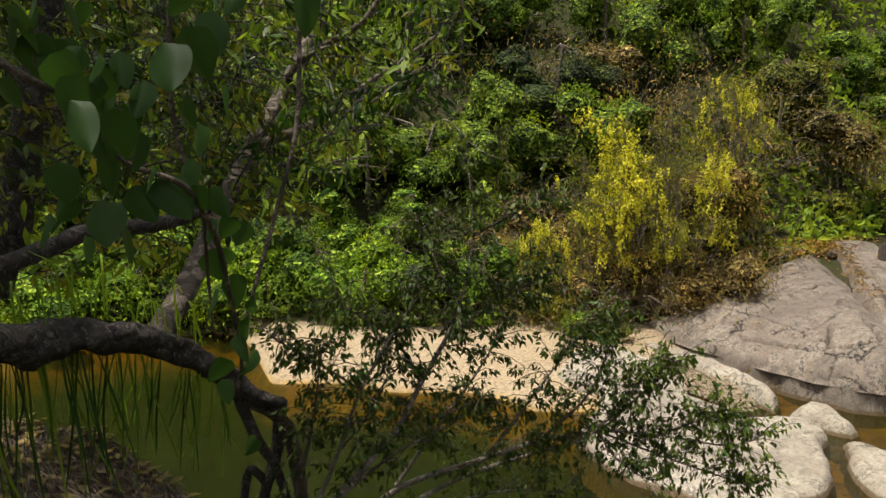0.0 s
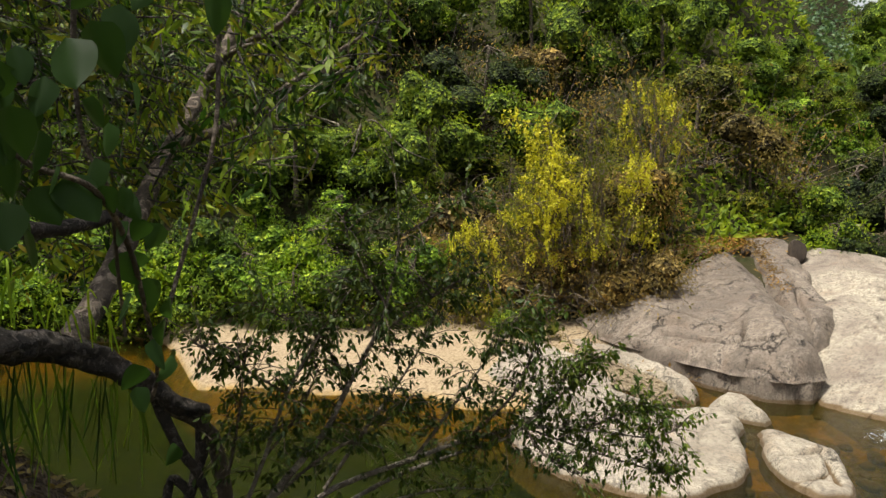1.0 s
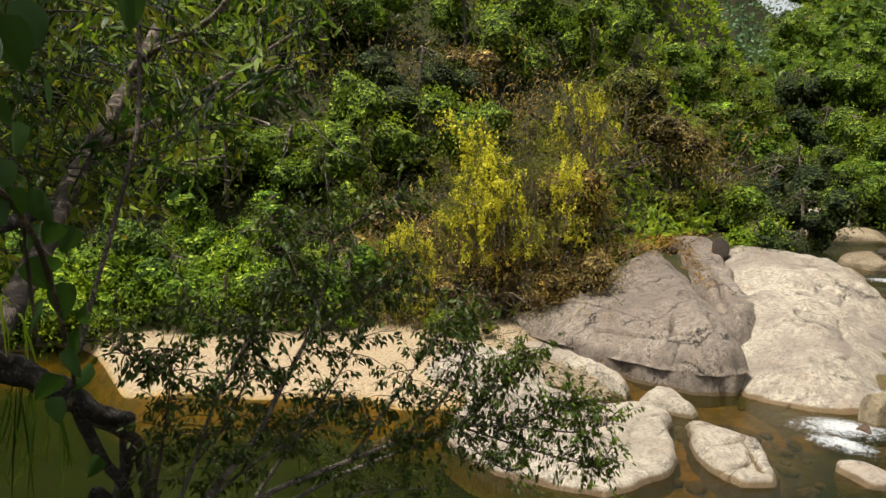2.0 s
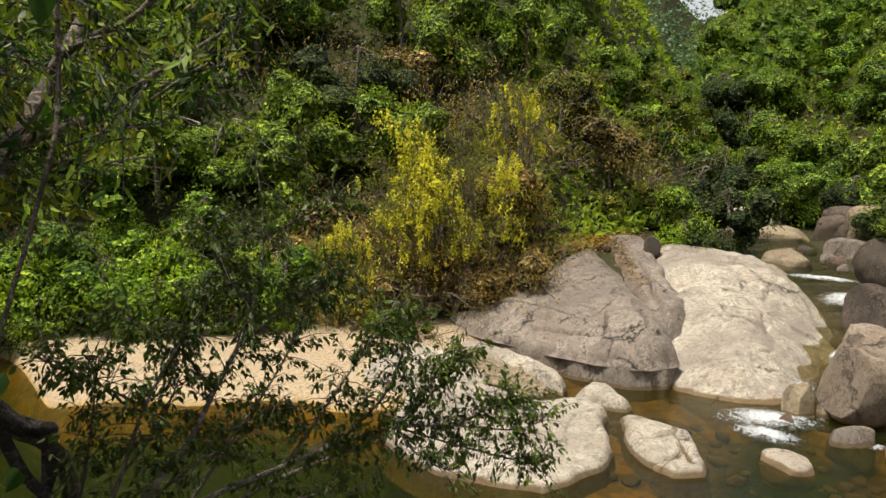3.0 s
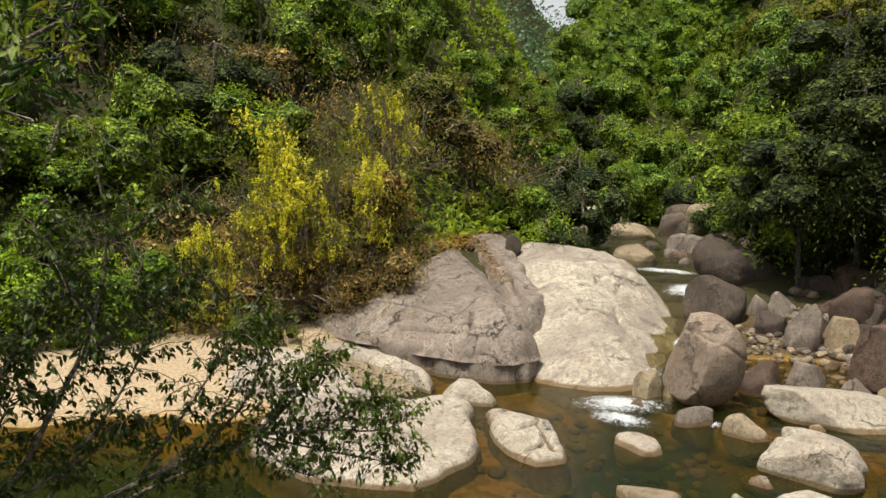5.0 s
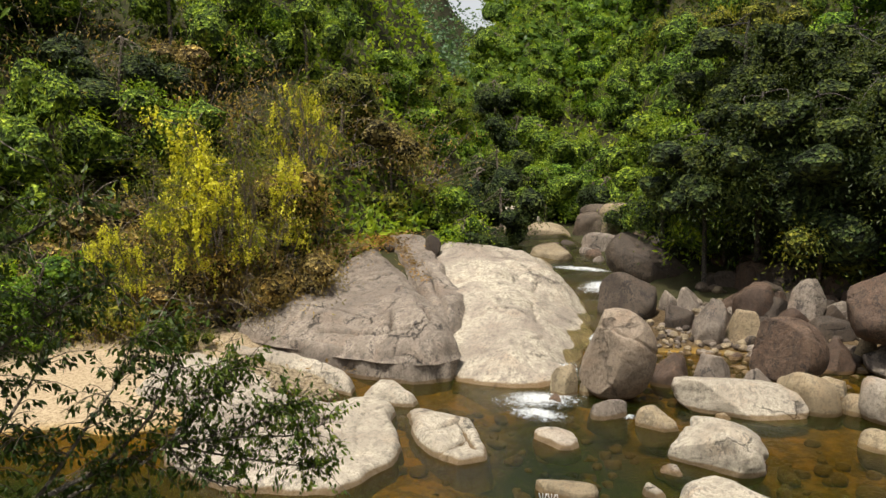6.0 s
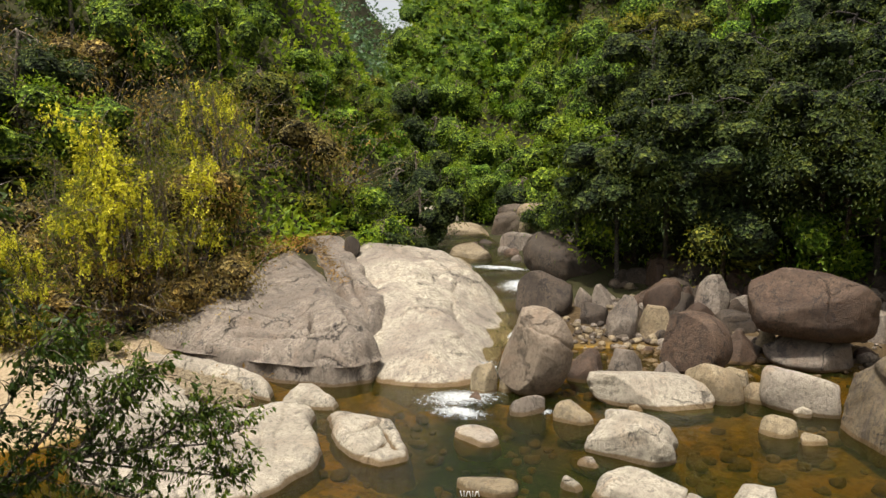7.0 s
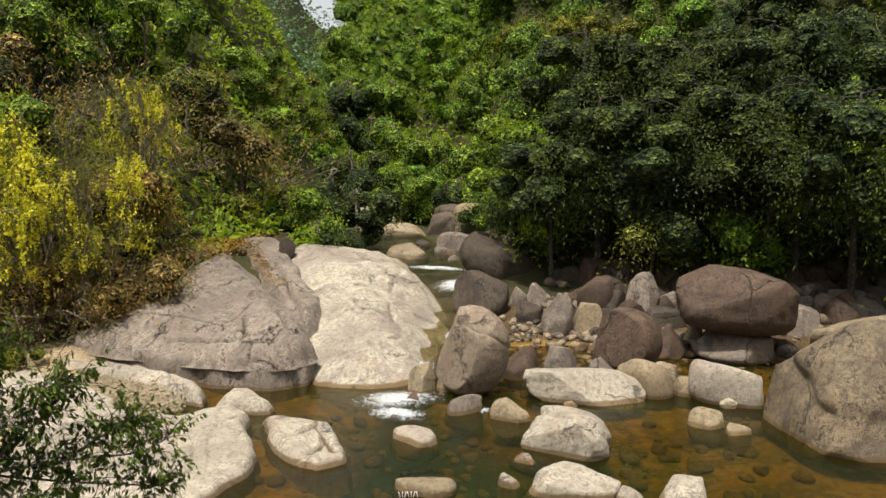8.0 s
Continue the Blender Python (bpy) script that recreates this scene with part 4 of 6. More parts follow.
def cobbles():
    """Loose cobbles between the boulders: each a thing, a few shapes shared."""
    rng = np.random.RandomState(5)
    mats = (ROCK_TAN, ROCK_GREY, ROCK_RED, ROCK_CREAM, ROCK, ROCK_DARK)
    shapes = []
    for s in range(12):
        v, f = stone_mesh(1.0, 0.8, 0.62, 70 + s * 1.7, 3 if s < 5 else 2, facets=4)
        shapes.append(mesh_from("cobble", v, f, mats[s % 6], True))
    spots = []
    for cx, cy, rx, ry, n, lo, hi in ((14.6, 11.2, 2.2, 1.6, 40, .12, .4), (16.8, 11.6, 2.4, 1.5, 50, .15, .5), (16.8, 8.6, 1.7, 1.4, 40, .12, .42),
                                      (20.9, 10.6, 1.9, 2.6, 46, .3, .8), (23.5, 10.5, 2.5, 3.5, 44, .4, 1.0), (19.8, 14.6, 1.6, 2.0, 30, .25, .6),
                                      (21.6, 6.9, 2.0, 1.3, 28, .25, .6), (24.5, 15.5, 2.5, 2.5, 30, .4, 1.0), (25.5, 25, 3.5, 3, 26, .4, 1.2),
                                      (22.5, 11.8, 2.6, 3.0, 55, .5, 1.1), (26.0, 10.0, 3.0, 4.0, 50, .6, 1.3), (18.6, 11.2, 1.6, 1.4, 30, .2, .5), (26.5, 14.0, 3.5, 4.0, 70, .6, 1.5), (28, 8.5, 2.5, 4.0, 40, .6, 1.5), (17.0, 12.4, 3.0, 2.4, 120, .08, .3), (18.2, 9.0, 2.2, 2.0, 90, .08, .3), (15.0, 10.6, 1.8, 1.6, 60, .06, .22), (13.6, 23.6, 1.6, .7, 16, .15, .4), (26.5, 6.0, 2.2, 2.5, 22, .4, 1.0), (14.3, 5.9, 1.6, .8, 9, .08, .2),
                                      (15.6, 12.4, 2.4, 1.7, 170, .09, .3), (17.6, 10.9, 2.6, 1.8, 190, .1, .36), (19.6, 11.0, 2.4, 2.2, 140, .14, .45), (19.6, 7.4, 2.0, 1.6, 110, .1, .36), (18.4, 13.8, 2.2, 1.6, 110, .12, .36)):
        for _ in range(n):
            a, q = rng.uniform(0, 2 * math.pi), math.sqrt(rng.uniform())
            spots.append((cx + rx * q * math.cos(a), cy + ry * q * math.sin(a), rng.uniform(lo, hi) * rng.uniform(0.6, 1)))
    zs = ground_height(np.array([s[0] for s in spots]), np.array([s[1] for s in spots]))
    order = sorted(range(len(spots)), key=lambda i: -spots[i][2] / math.hypot(spots[i][0], spots[i][1]))
    rest = []
    for rank, i in enumerate(order):
        (x, y, s), z = spots[i], max(zs[i], -0.12)
        m = pose(x, y, z - 0.12 * s, rng.uniform(-12, 12), rng.uniform(-12, 12), rng.uniform(0, 360)) @ Matrix.Diagonal((s, s * rng.uniform(.8, 1.2), s * rng.uniform(.8, 1.3), 1))
        if rank < 290:
            # beyond 20.5 m only darker stones: bank shade put into the colour
            ob = new("cobble", shapes[rng.randint(12) if math.hypot(x, y) < 20.5 else (1, 2, 5, 2, 8, 11)[rng.randint(6)]])
            ob.matrix_world = m
            tagged(ob, "river-worn cobble lying between boulders", "stone", "loose cobbles")
        else:
            v, f = stone_mesh(1.0, 0.8, 0.62, 80 + rank % 9, 2, facets=4)
            rest.append((v @ np.array(m.to_3x3()).T + np.array(m.translation), f))
    for k, (mat, tone) in enumerate(((ROCK_BROWN, "brown"), (ROCK_TAN, "tan"), (ROCK_DARK, "dark"), (ROCK_GREY, "grey"))):
        v, f = join(rest[k::4])
        tagged(new("pebbles", mesh_from("pebbles", v, f, mat, True)), "small loose " + tone + " pebbles between the boulders", "stones", kind="stuff")


def join(pieces):
    V, F, off = [], [], 0
    for v, f in pieces:
        V.append(v)
        F.append(f + off)
        off += len(v)
    return np.concatenate(V), np.concatenate(F)


cobbles()


def gravel():
    rng = np.random.RandomState(9)
    V, F, off = [], [], 0
    bm = bmesh.new()
    bmesh.ops.create_icosphere(bm, subdivisions=1, radius=1.0)
    small = np.array([p.co[:] for p in bm.verts])
    tri1 = np.array([[p.index for p in q.verts] for q in bm.faces])
    bm.free()
    for _ in range(900):
        a, q = rng.uniform(0, 2 * math.pi), math.sqrt(rng.uniform())
        x, y = 5.85 + 0.6 * q * math.cos(a) - 0.25 * q * math.sin(a), 16.0 + 1.9 * q * math.sin(a)
        s = rng.uniform(0.025, 0.075)
        v = small * np.array([s * rng.uniform(.8, 1.4), s, s * rng.uniform(.5, .8)]) * (1 + 0.15 * rng.normal(size=(12, 1)))
        V.append(v + np.array([x, y, 0.16 + 0.5 * s + 0.1 * max(0, (y - 14.5) / 3)]))
        F.append(tri1 + off)
        off += 12
    ob = new("gravel", mesh_from("gravel", np.concatenate(V), np.concatenate(F), ROCK_TAN))
    tagged(ob, "patch of pale loose gravel between the rocks", "gravel", kind="stuff")


gravel()


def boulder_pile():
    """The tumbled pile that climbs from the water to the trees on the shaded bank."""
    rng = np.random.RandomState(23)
    # wet brown stones, darkened further by the trees' shade put into the colour
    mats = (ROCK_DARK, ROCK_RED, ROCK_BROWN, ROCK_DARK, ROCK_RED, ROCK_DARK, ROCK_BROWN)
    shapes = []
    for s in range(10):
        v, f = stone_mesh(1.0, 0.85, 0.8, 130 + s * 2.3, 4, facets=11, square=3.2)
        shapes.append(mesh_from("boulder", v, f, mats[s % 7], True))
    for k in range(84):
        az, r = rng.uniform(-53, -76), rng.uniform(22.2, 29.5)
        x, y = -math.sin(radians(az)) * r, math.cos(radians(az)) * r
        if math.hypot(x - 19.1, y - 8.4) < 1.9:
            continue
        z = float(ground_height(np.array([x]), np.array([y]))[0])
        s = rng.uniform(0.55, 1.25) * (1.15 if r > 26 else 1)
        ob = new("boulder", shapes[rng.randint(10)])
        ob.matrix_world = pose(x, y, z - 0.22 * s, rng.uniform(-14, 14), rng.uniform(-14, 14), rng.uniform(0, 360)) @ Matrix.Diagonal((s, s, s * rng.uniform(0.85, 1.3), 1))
        tagged(ob, "weathered boulder in the pile below the trees, dark with wet and painted shade", "boulder", "boulder pile")


def bed_stones():
    """Stones on the river bed, seen through the water."""
    rng = np.random.RandomState(31)
    rest = []
    for k in range(420):
        az, r = rng.uniform(-26, -72), rng.uniform(9.5, 19)
        x, y = -math.sin(radians(az)) * r, math.cos(radians(az)) * r
        z = float(ground_height(np.array([x]), np.array([y]))[0])
        if z > -0.1:
            continue
        s = rng.uniform(0.12, 0.6) * rng.uniform(0.5, 1)
        v, f = stone_mesh(s, s * 0.8, min(s * 0.5, -z - 0.05), 150 + k % 13, 2, facets=4)
        a = rng.uniform(0, 6.28)
        c, q = math.cos(a), math.sin(a)
        rest.append((v @ np.array([[c, q, 0], [-q, c, 0], [0, 0, 1]]) + np.array([x, y, z - 0.03]), f))
    v, f = join(rest)
    tagged(new("bed_stones", mesh_from("bed_stones", v, f, ROCK_TAN, True)), "ochre stones on the river bed under clear water", "stones", kind="stuff")


boulder_pile()
bed_stones()


foam(10.1, 11.9, 0.03, 1.15, 0.75, -30, 1.0)
foam(9.5, 11.2, 0.02, 0.8, 0.45, -60, 2.0)
foam(11.5, 12.6, 0.2, 0.7, 0.35, 40, 3.0, 0.2)
foam(14.0, 14.25, 0.42, 0.5, 0.18, 40, 4.0, 0.1)
foam(18.8, 18.9, 0.82, 1.2, 0.9, 40, 5.0, 0.12)
foam(20.4, 21.6, 1.06, 1.6, 0.7, 120, 6.0, 0.05)
foam(17.6, 17.5, 0.66, 0.5, 0.25, 45, 7.0)
foam(21.9, 4.0, 0.25, 0.35, 0.5, 0, 8.0, 0.2)
foam(10.9, 10.0, 0.02, 0.25, 0.1, 0, 9.0)


# ---- trees and bushes ----
def leaf_quads(pos, axis, up, length, width, fold=0.25):
    """Leaves as bent diamonds: base, two sides, tip, all arrays of n rows."""
    side = np.cross(axis, up)
    side /= np.linalg.norm(side, axis=1)[:, None] + 1e-9
    nrm = np.cross(side, axis)
    L, Wd = length[:, None], width[:, None]
    v = np.stack([pos, pos + axis * L * 0.45 + side * Wd * 0.5 + nrm * Wd * fold, pos + axis * L - nrm * L * 0.08,
                  pos + axis * L * 0.45 - side * Wd * 0.5 + nrm * Wd * fold], 1)
    n = len(pos)
    q = np.arange(n)[:, None] * 4
    tri = np.concatenate([q + np.array([0, 1, 2]), q + np.array([0, 2, 3])])
    return v.reshape(-1, 3), tri


def unit(v):
    return v / (np.linalg.norm(v, axis=1)[:, None] + 1e-9)


def crown_mesh(seed, rx, rz, z0, clusters, per, length, width, spread, droop, mat, lobes=5):
    """A crown of several domes: sprays of leaves lie on each dome and face outwards, with gaps between."""
    rng = np.random.RandomState(seed)
    lob = unit(rng.normal(size=(lobes, 3)) * np.array([1, 1, 0.75])) * rng.uniform(0.3, 0.68, (lobes, 1))
    size_l = rng.uniform(0.30, 0.52, (lobes, 1)) * min(1.0, (8 / lobes) ** 0.5)
    which = rng.randint(lobes, size=clusters)
    d = unit(rng.normal(size=(clusters, 3)) + np.array([0, 0, 0.35]))
    c = lob[which] + d * size_l[which] * rng.uniform(0.78, 1.06, (clusters, 1))
    out = unit(0.7 * d + 0.5 * unit(c))
    c = c * np.array([rx, rx, rz]) + np.array([0, 0, z0])
    ci = np.repeat(np.arange(clusters), per)
    n = len(ci)
    o = out[ci]
    off = rng.normal(size=(n, 3)) * spread * rng.uniform(0.8, 2.0, clusters)[ci][:, None]
    off -= 0.6 * (off * o).sum(1)[:, None] * o
    pos = c[ci] + off + np.array([0, 0, -0.25]) * (off ** 2).sum(1)[:, None] / spread
    axis = unit(unit(off + 1e-6) * 0.8 + o * 0.35 + rng.normal(size=(n, 3)) * 0.4 + np.array([0, 0, -droop]))
    up = unit(o * 0.9 + np.array([0, 0, 0.35]) + rng.normal(size=(n, 3)) * 0.33)
    ln = length * rng.uniform(0.6, 1.3, n)
    v, f = leaf_quads(pos, axis, up, ln, ln * width)
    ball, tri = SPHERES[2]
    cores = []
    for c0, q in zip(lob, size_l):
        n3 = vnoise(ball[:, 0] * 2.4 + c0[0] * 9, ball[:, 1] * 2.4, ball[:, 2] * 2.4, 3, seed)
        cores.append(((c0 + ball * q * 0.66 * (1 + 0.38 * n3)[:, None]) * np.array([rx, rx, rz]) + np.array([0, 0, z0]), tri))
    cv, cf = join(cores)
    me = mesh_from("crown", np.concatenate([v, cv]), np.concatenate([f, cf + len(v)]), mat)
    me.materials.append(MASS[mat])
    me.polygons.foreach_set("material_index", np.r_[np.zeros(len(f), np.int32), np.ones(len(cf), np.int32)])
    return me


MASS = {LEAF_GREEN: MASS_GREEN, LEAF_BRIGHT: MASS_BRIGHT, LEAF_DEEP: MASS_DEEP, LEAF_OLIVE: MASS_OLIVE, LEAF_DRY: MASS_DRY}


def tube(points, radii, sides=7, wobble=0.0, seed=0, closed=True):
    """A bent, tapered round limb along points: verts, quads."""
    p, r = np.asarray(points, float), np.asarray(radii, float)
    t = unit(np.gradient(p, axis=0))
    ref = np.array([0.31, 0.17, 0.93])
    a = unit(np.cross(t, ref))
    b = np.cross(t, a)
    ang = np.linspace(0, 2 * math.pi, sides, endpoint=False)
    ring = a[:, None] * np.cos(ang)[None, :, None] + b[:, None] * np.sin(ang)[None, :, None]
    rr = r[:, None] * np.ones(sides)
    if wobble:
        s = np.cumsum(np.r_[0, np.linalg.norm(np.diff(p, axis=0), axis=1)])[:, None] / max(r.max(), 1e-6)
        rr = rr * (1 + wobble * vnoise(s * 0.9 + np.cos(ang) * 1.2, np.sin(ang) * 1.2 + s * 0.2, 0, 4, seed))
    v = (p[:, None] + ring * rr[:, :, None]).reshape(-1, 3)
    n = len(p)
    i, j = np.meshgrid(np.arange(n - 1), np.arange(sides), indexing="ij")
    q0, q1 = (i * sides + j).ravel(), (i * sides + (j + 1) % sides).ravel()
    return v, np.stack([q0, q1, q1 + sides, q0 + sides], -1)


def smooth_path(pts, n=24):
    """A smooth line of n places through a few given ones."""
    p = np.asarray(pts, float)
    m = len(p)
    u = np.linspace(0, m - 1, n)
    i = np.clip(u.astype(int), 0, m - 2)
    f = (u - i)[:, None]
    a, b, c, d = p[np.clip(i - 1, 0, m - 1)], p[i], p[i + 1], p[np.clip(i + 2, 0, m - 1)]
    return 0.5 * (2 * b + (c - a) * f + (2 * a - 5 * b + 4 * c - d) * f ** 2 + (3 * b - a - 3 * c + d) * f ** 3)


def trunk_mesh(seed, height, radius, rx, rz, z0, mat, limbs=7):
    rng = np.random.RandomState(seed + 77)
    bend = rng.normal(size=2) * 0.25
    stem = smooth_path([(0, 0, -0.5), (bend[0] * 0.4, bend[1] * 0.4, height * 0.4), (bend[0], bend[1], height * 0.75), (0, 0, z0 + rz * 0.5)], 14)
    pieces = [tube(stem, np.linspace(radius, radius * 0.3, 14), 7, 0.1, seed)]
    for k in range(limbs):
        s = stem[rng.randint(5, 13)]
        d = unit(rng.normal(size=(1, 3)))[0]
        e = np.array([d[0] * rx * 0.55, d[1] * rx * 0.55, z0 + abs(d[2]) * rz * 0.45])
        pieces.append(tube(smooth_path([s, (s + e) / 2 + rng.normal(size=3) * 0.2, e], 7), np.linspace(radius * 0.27, radius * 0.05, 7), 5))
    v, f = join(pieces)
    return mesh_from("trunk", v, f, mat, True)


def plant(name, category, label, seed, height, rx, rz, clusters, per, length, width, spread, droop, mat, bark=BARK, group="hillside trees", lobes=5, radius=0.12):
    """A tree or bush standing at the origin: trunk and crown."""
    z0 = height - rz
    root = new(name)
    part("trunk", trunk_mesh(seed, height, radius, rx, rz, z0, bark), root)
    part("crown", crown_mesh(seed, rx, rz, z0, clusters, per, length, width, spread, droop, mat, lobes), root)
    return tagged(root, label, category, group)


def twig_bush(name, label, seed, height, rx, n, mat):
    """A dry bush: a tangle of thin arching stems that fork, with withered leaves hung in it."""
    rng = np.random.RandomState(seed)
    pieces, tips = [], []
    for k in range(n):
        base = np.array([rng.normal() * 0.6 * rx, rng.normal() * 0.6 * rx, -0.2])
        d = unit(rng.normal(size=(1, 3)) * np.array([1, 1, 0.25]) + np.array([[0, 0, 0.75]]))[0]
        L = height * rng.uniform(0.4, 1.05)
        side = rng.normal(size=3) * 0.3
        p = smooth_path([base, base + d * L * 0.4 + side * 0.5, base + d * L * 0.75 + side, base + d * L + side * 1.9 + np.array([0, 0, -0.3 * L * rng.uniform()])], 8)
        pieces.append(tube(p, np.linspace(0.013, 0.004, 8), 3))
        for q in range(2):
            a = p[rng.randint(3, 7)]
            e = a + rng.normal(size=3) * 0.32
            w = smooth_path([a, (a + e) / 2 + rng.normal(size=3) * 0.08, e], 5)
            pieces.append(tube(w, np.linspace(0.007, 0.003, 5), 3))
            tips.append(w)
        tips.append(p[3:])
    v, f = join(pieces)
    root = new(name)
    part("stem", mesh_from("stem", v, f, BARK), root)
    t = np.concatenate(tips)
    t = t[rng.randint(len(t), size=len(t))] + rng.normal(size=(len(t), 3)) * 0.14
    m = len(t)
    ln = rng.uniform(0.07, 0.17, m)
    v, f = leaf_quads(t, unit(rng.normal(size=(m, 3)) + np.array([0, 0, -0.6])), unit(rng.normal(size=(m, 3)) + np.array([0, 0, 1.0])), ln, ln * 0.35)
    part("foliage", mesh_from("foliage", v, f, mat), root)
    return tagged(root, label, "bush", "dry bushes")


TREES = [
    plant("tree", "tree", "leafy green forest tree on the hillside", 1, 4.6, 2.9, 2.4, 48, 38, 0.17, 0.42, 0.26, 0.35, LEAF_GREEN, lobes=8),
    plant("tree", "tree", "leafy green forest tree on the hillside", 2, 5.4, 2.6, 2.9, 48, 38, 0.16, 0.40, 0.26, 0.5, LEAF_GREEN, lobes=9),
    plant("tree", "tree", "dark green forest tree on the hillside", 3, 5.0, 2.9, 2.6, 46, 36, 0.17, 0.45, 0.27, 0.4, LEAF_DEEP, lobes=8),
    plant("tree", "tree", "bright green forest tree on the hillside", 4, 4.4, 2.7, 2.3, 46, 36, 0.17, 0.40, 0.27, 0.2, LEAF_BRIGHT, lobes=8),
    plant("tree", "tree", "feathery bamboo-like tree drooping on the hillside", 5, 5.6, 2.4, 3.0, 46, 38, 0.27, 0.15, 0.27, 0.9, LEAF_GREEN, lobes=10),
    plant("tree", "tree", "olive green tree on the hillside", 6, 4.4, 2.6, 2.3, 46, 36, 0.16, 0.35, 0.27, 0.4, LEAF_OLIVE, lobes=8),
]
BUSHES = [
    plant("bush", "bush", "bright green bush at the foot of the hillside", 11, 2.4, 1.5, 1.2, 44, 28, 0.13, 0.5, 0.2, 0.2, LEAF_BRIGHT, group="bushes", radius=0.05),
    plant("bush", "bush", "green bush at the foot of the hillside", 12, 2.2, 1.5, 1.1, 44, 28, 0.12, 0.42, 0.2, 0.3, LEAF_GREEN, group="bushes", radius=0.05),
    plant("bush", "bush", "dark green bush on the bank", 13, 2.0, 1.4, 1.0, 44, 28, 0.12, 0.40, 0.2, 0.4, LEAF_DEEP, group="bushes", radius=0.05),
    plant("bush", "bush", "olive green bush on the bank", 14, 2.0, 1.3, 1.0, 44, 28, 0.12, 0.35, 0.2, 0.4, LEAF_OLIVE, group="bushes", radius=0.05),
]
DRY = [twig_bush("dry_bush", "tangle of dry brown stems and withered leaves", 21, 2.6, 1.5, 64, LEAF_DRY),
       twig_bush("dry_bush", "tangle of dry brown stems and withered leaves", 22, 2.0, 1.6, 64, LEAF_DRY),
       twig_bush("dry_bush", "half-dry bush with pale stems and olive leaves", 24, 2.4, 1.4, 60, LEAF_OLIVE)]
DRY += [plant("dry_bush", "bush", "withered brown bush with curled dead leaves", 26, 2.6, 1.7, 1.3, 60, 36, 0.12, 0.35, 0.26, 0.5, LEAF_DRY, group="dry bushes", radius=0.05),
        plant("dry_bush", "bush", "withered brown bush with curled dead leaves", 27, 3.4, 1.6, 1.7, 60, 36, 0.12, 0.30, 0.28, 0.7, LEAF_DRY, group="dry bushes", radius=0.05)]
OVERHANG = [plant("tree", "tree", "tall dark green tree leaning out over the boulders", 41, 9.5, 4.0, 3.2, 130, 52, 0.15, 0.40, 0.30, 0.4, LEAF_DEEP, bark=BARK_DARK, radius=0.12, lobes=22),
            plant("tree", "tree", "tall green tree leaning out over the boulders", 42, 9.0, 3.6, 3.0, 120, 52, 0.15, 0.36, 0.30, 0.5, LEAF_GREEN, bark=BARK_DARK, radius=0.11, lobes=20)]


def flowering_tree():
    """Slender limbs with thin olive leaves; strings of yellow blossom hang from the tips."""
    rng = np.random.RandomState(31)
    root = new("flowering_tree")
    pieces, L, B = [], [], []
    for k in range(13):
        a, q = rng.uniform(0, 2 * math.pi), rng.uniform(0.15, 1)
        tip = np.array([math.cos(a) * 1.75 * q, math.sin(a) * 1.75 * q, 4.3 - 2.0 * q ** 1.4 + rng.normal() * 0.35])
        p = smooth_path([(rng.normal() * 0.12, rng.normal() * 0.12, -0.4), tip * 0.45 + rng.normal(size=3) * 0.12, tip * 0.8 + np.array([0, 0, 0.3]), tip], 12)
        pieces.append(tube(p, np.linspace(0.05, 0.008, 12), 5, 0.1, k))
        for c in range(9):
            w = p[rng.randint(6, 12)] + rng.normal(size=3) * np.array([0.3, 0.3, 0.2])
            pieces.append(tube(smooth_path([p[rng.randint(5, 11)], w + rng.normal(size=3) * 0.06, w], 5), np.linspace(0.009, 0.004, 5), 3))
            n = 17
            off = rng.normal(size=(n, 3)) * np.array([0.17, 0.17, 0.11])
            ln = rng.uniform(0.08, 0.17, n)
            L.append(leaf_quads(w + off, unit(off + rng.normal(size=(n, 3)) * 0.08 + np.array([0, 0, -0.08])), unit(rng.normal(size=(n, 3)) * 0.5 + np.array([0, 0, 1.0])), ln, ln * 0.34))
            if k % 4 == 3 or rng.uniform() < 0.58:
                continue
            for r in range(5):
                m = 11
                drop = np.linspace(0, rng.uniform(0.15, 0.34), m)[:, None]
                at = w + rng.normal(size=3) * np.array([0.15, 0.15, 0.1]) + np.array([0, 0, -1.0]) * drop + rng.normal(size=(m, 3)) * 0.022
                ln = rng.uniform(0.06, 0.115, m)
                B.append(leaf_quads(at, unit(rng.normal(size=(m, 3))), unit(rng.normal(size=(m, 3)) + np.array([0, 0, 0.8])), ln, ln * 0.8))
    for name, group_of, mat, label in (("limb", pieces, BARK, ""), ("foliage", L, LEAF_OLIVE, ""), ("blossom", B, LEAF_YELLOW, "hanging strings of yellow blossom")):
        v, f = join(group_of)
        part(name, mesh_from(name, v, f, mat), root, label)
    return tagged(root, "yellow flowering tree among dry bushes on the hillside", "tree", "flowering trees")


YELLOW = flowering_tree()
for o in TREES + BUSHES + DRY + OVERHANG + [YELLOW]:
    q = (random.uniform(-25, 25), random.uniform(-45, -20))
    o.matrix_world = pose(*q, float(ground_height(np.array([q[0]]), np.array([q[1]]))[0]))


def stand(ob, x, y, s, turn, dz=0.0, sz=1.0):
    z = float(ground_height(np.array([x]), np.array([y]))[0])
    return copy_thing(ob, pose(x, y, z + dz, 0, 0, turn) @ Matrix.Diagonal((s, s, s * sz, 1)))


def polar(az, r):
    return -math.sin(radians(az)) * r, math.cos(radians(az)) * r


def hill_start(az):
    h = HILLS[::-1]
    return float(np.interp(az, [q[0] for q in h], [q[1] for q in h]))


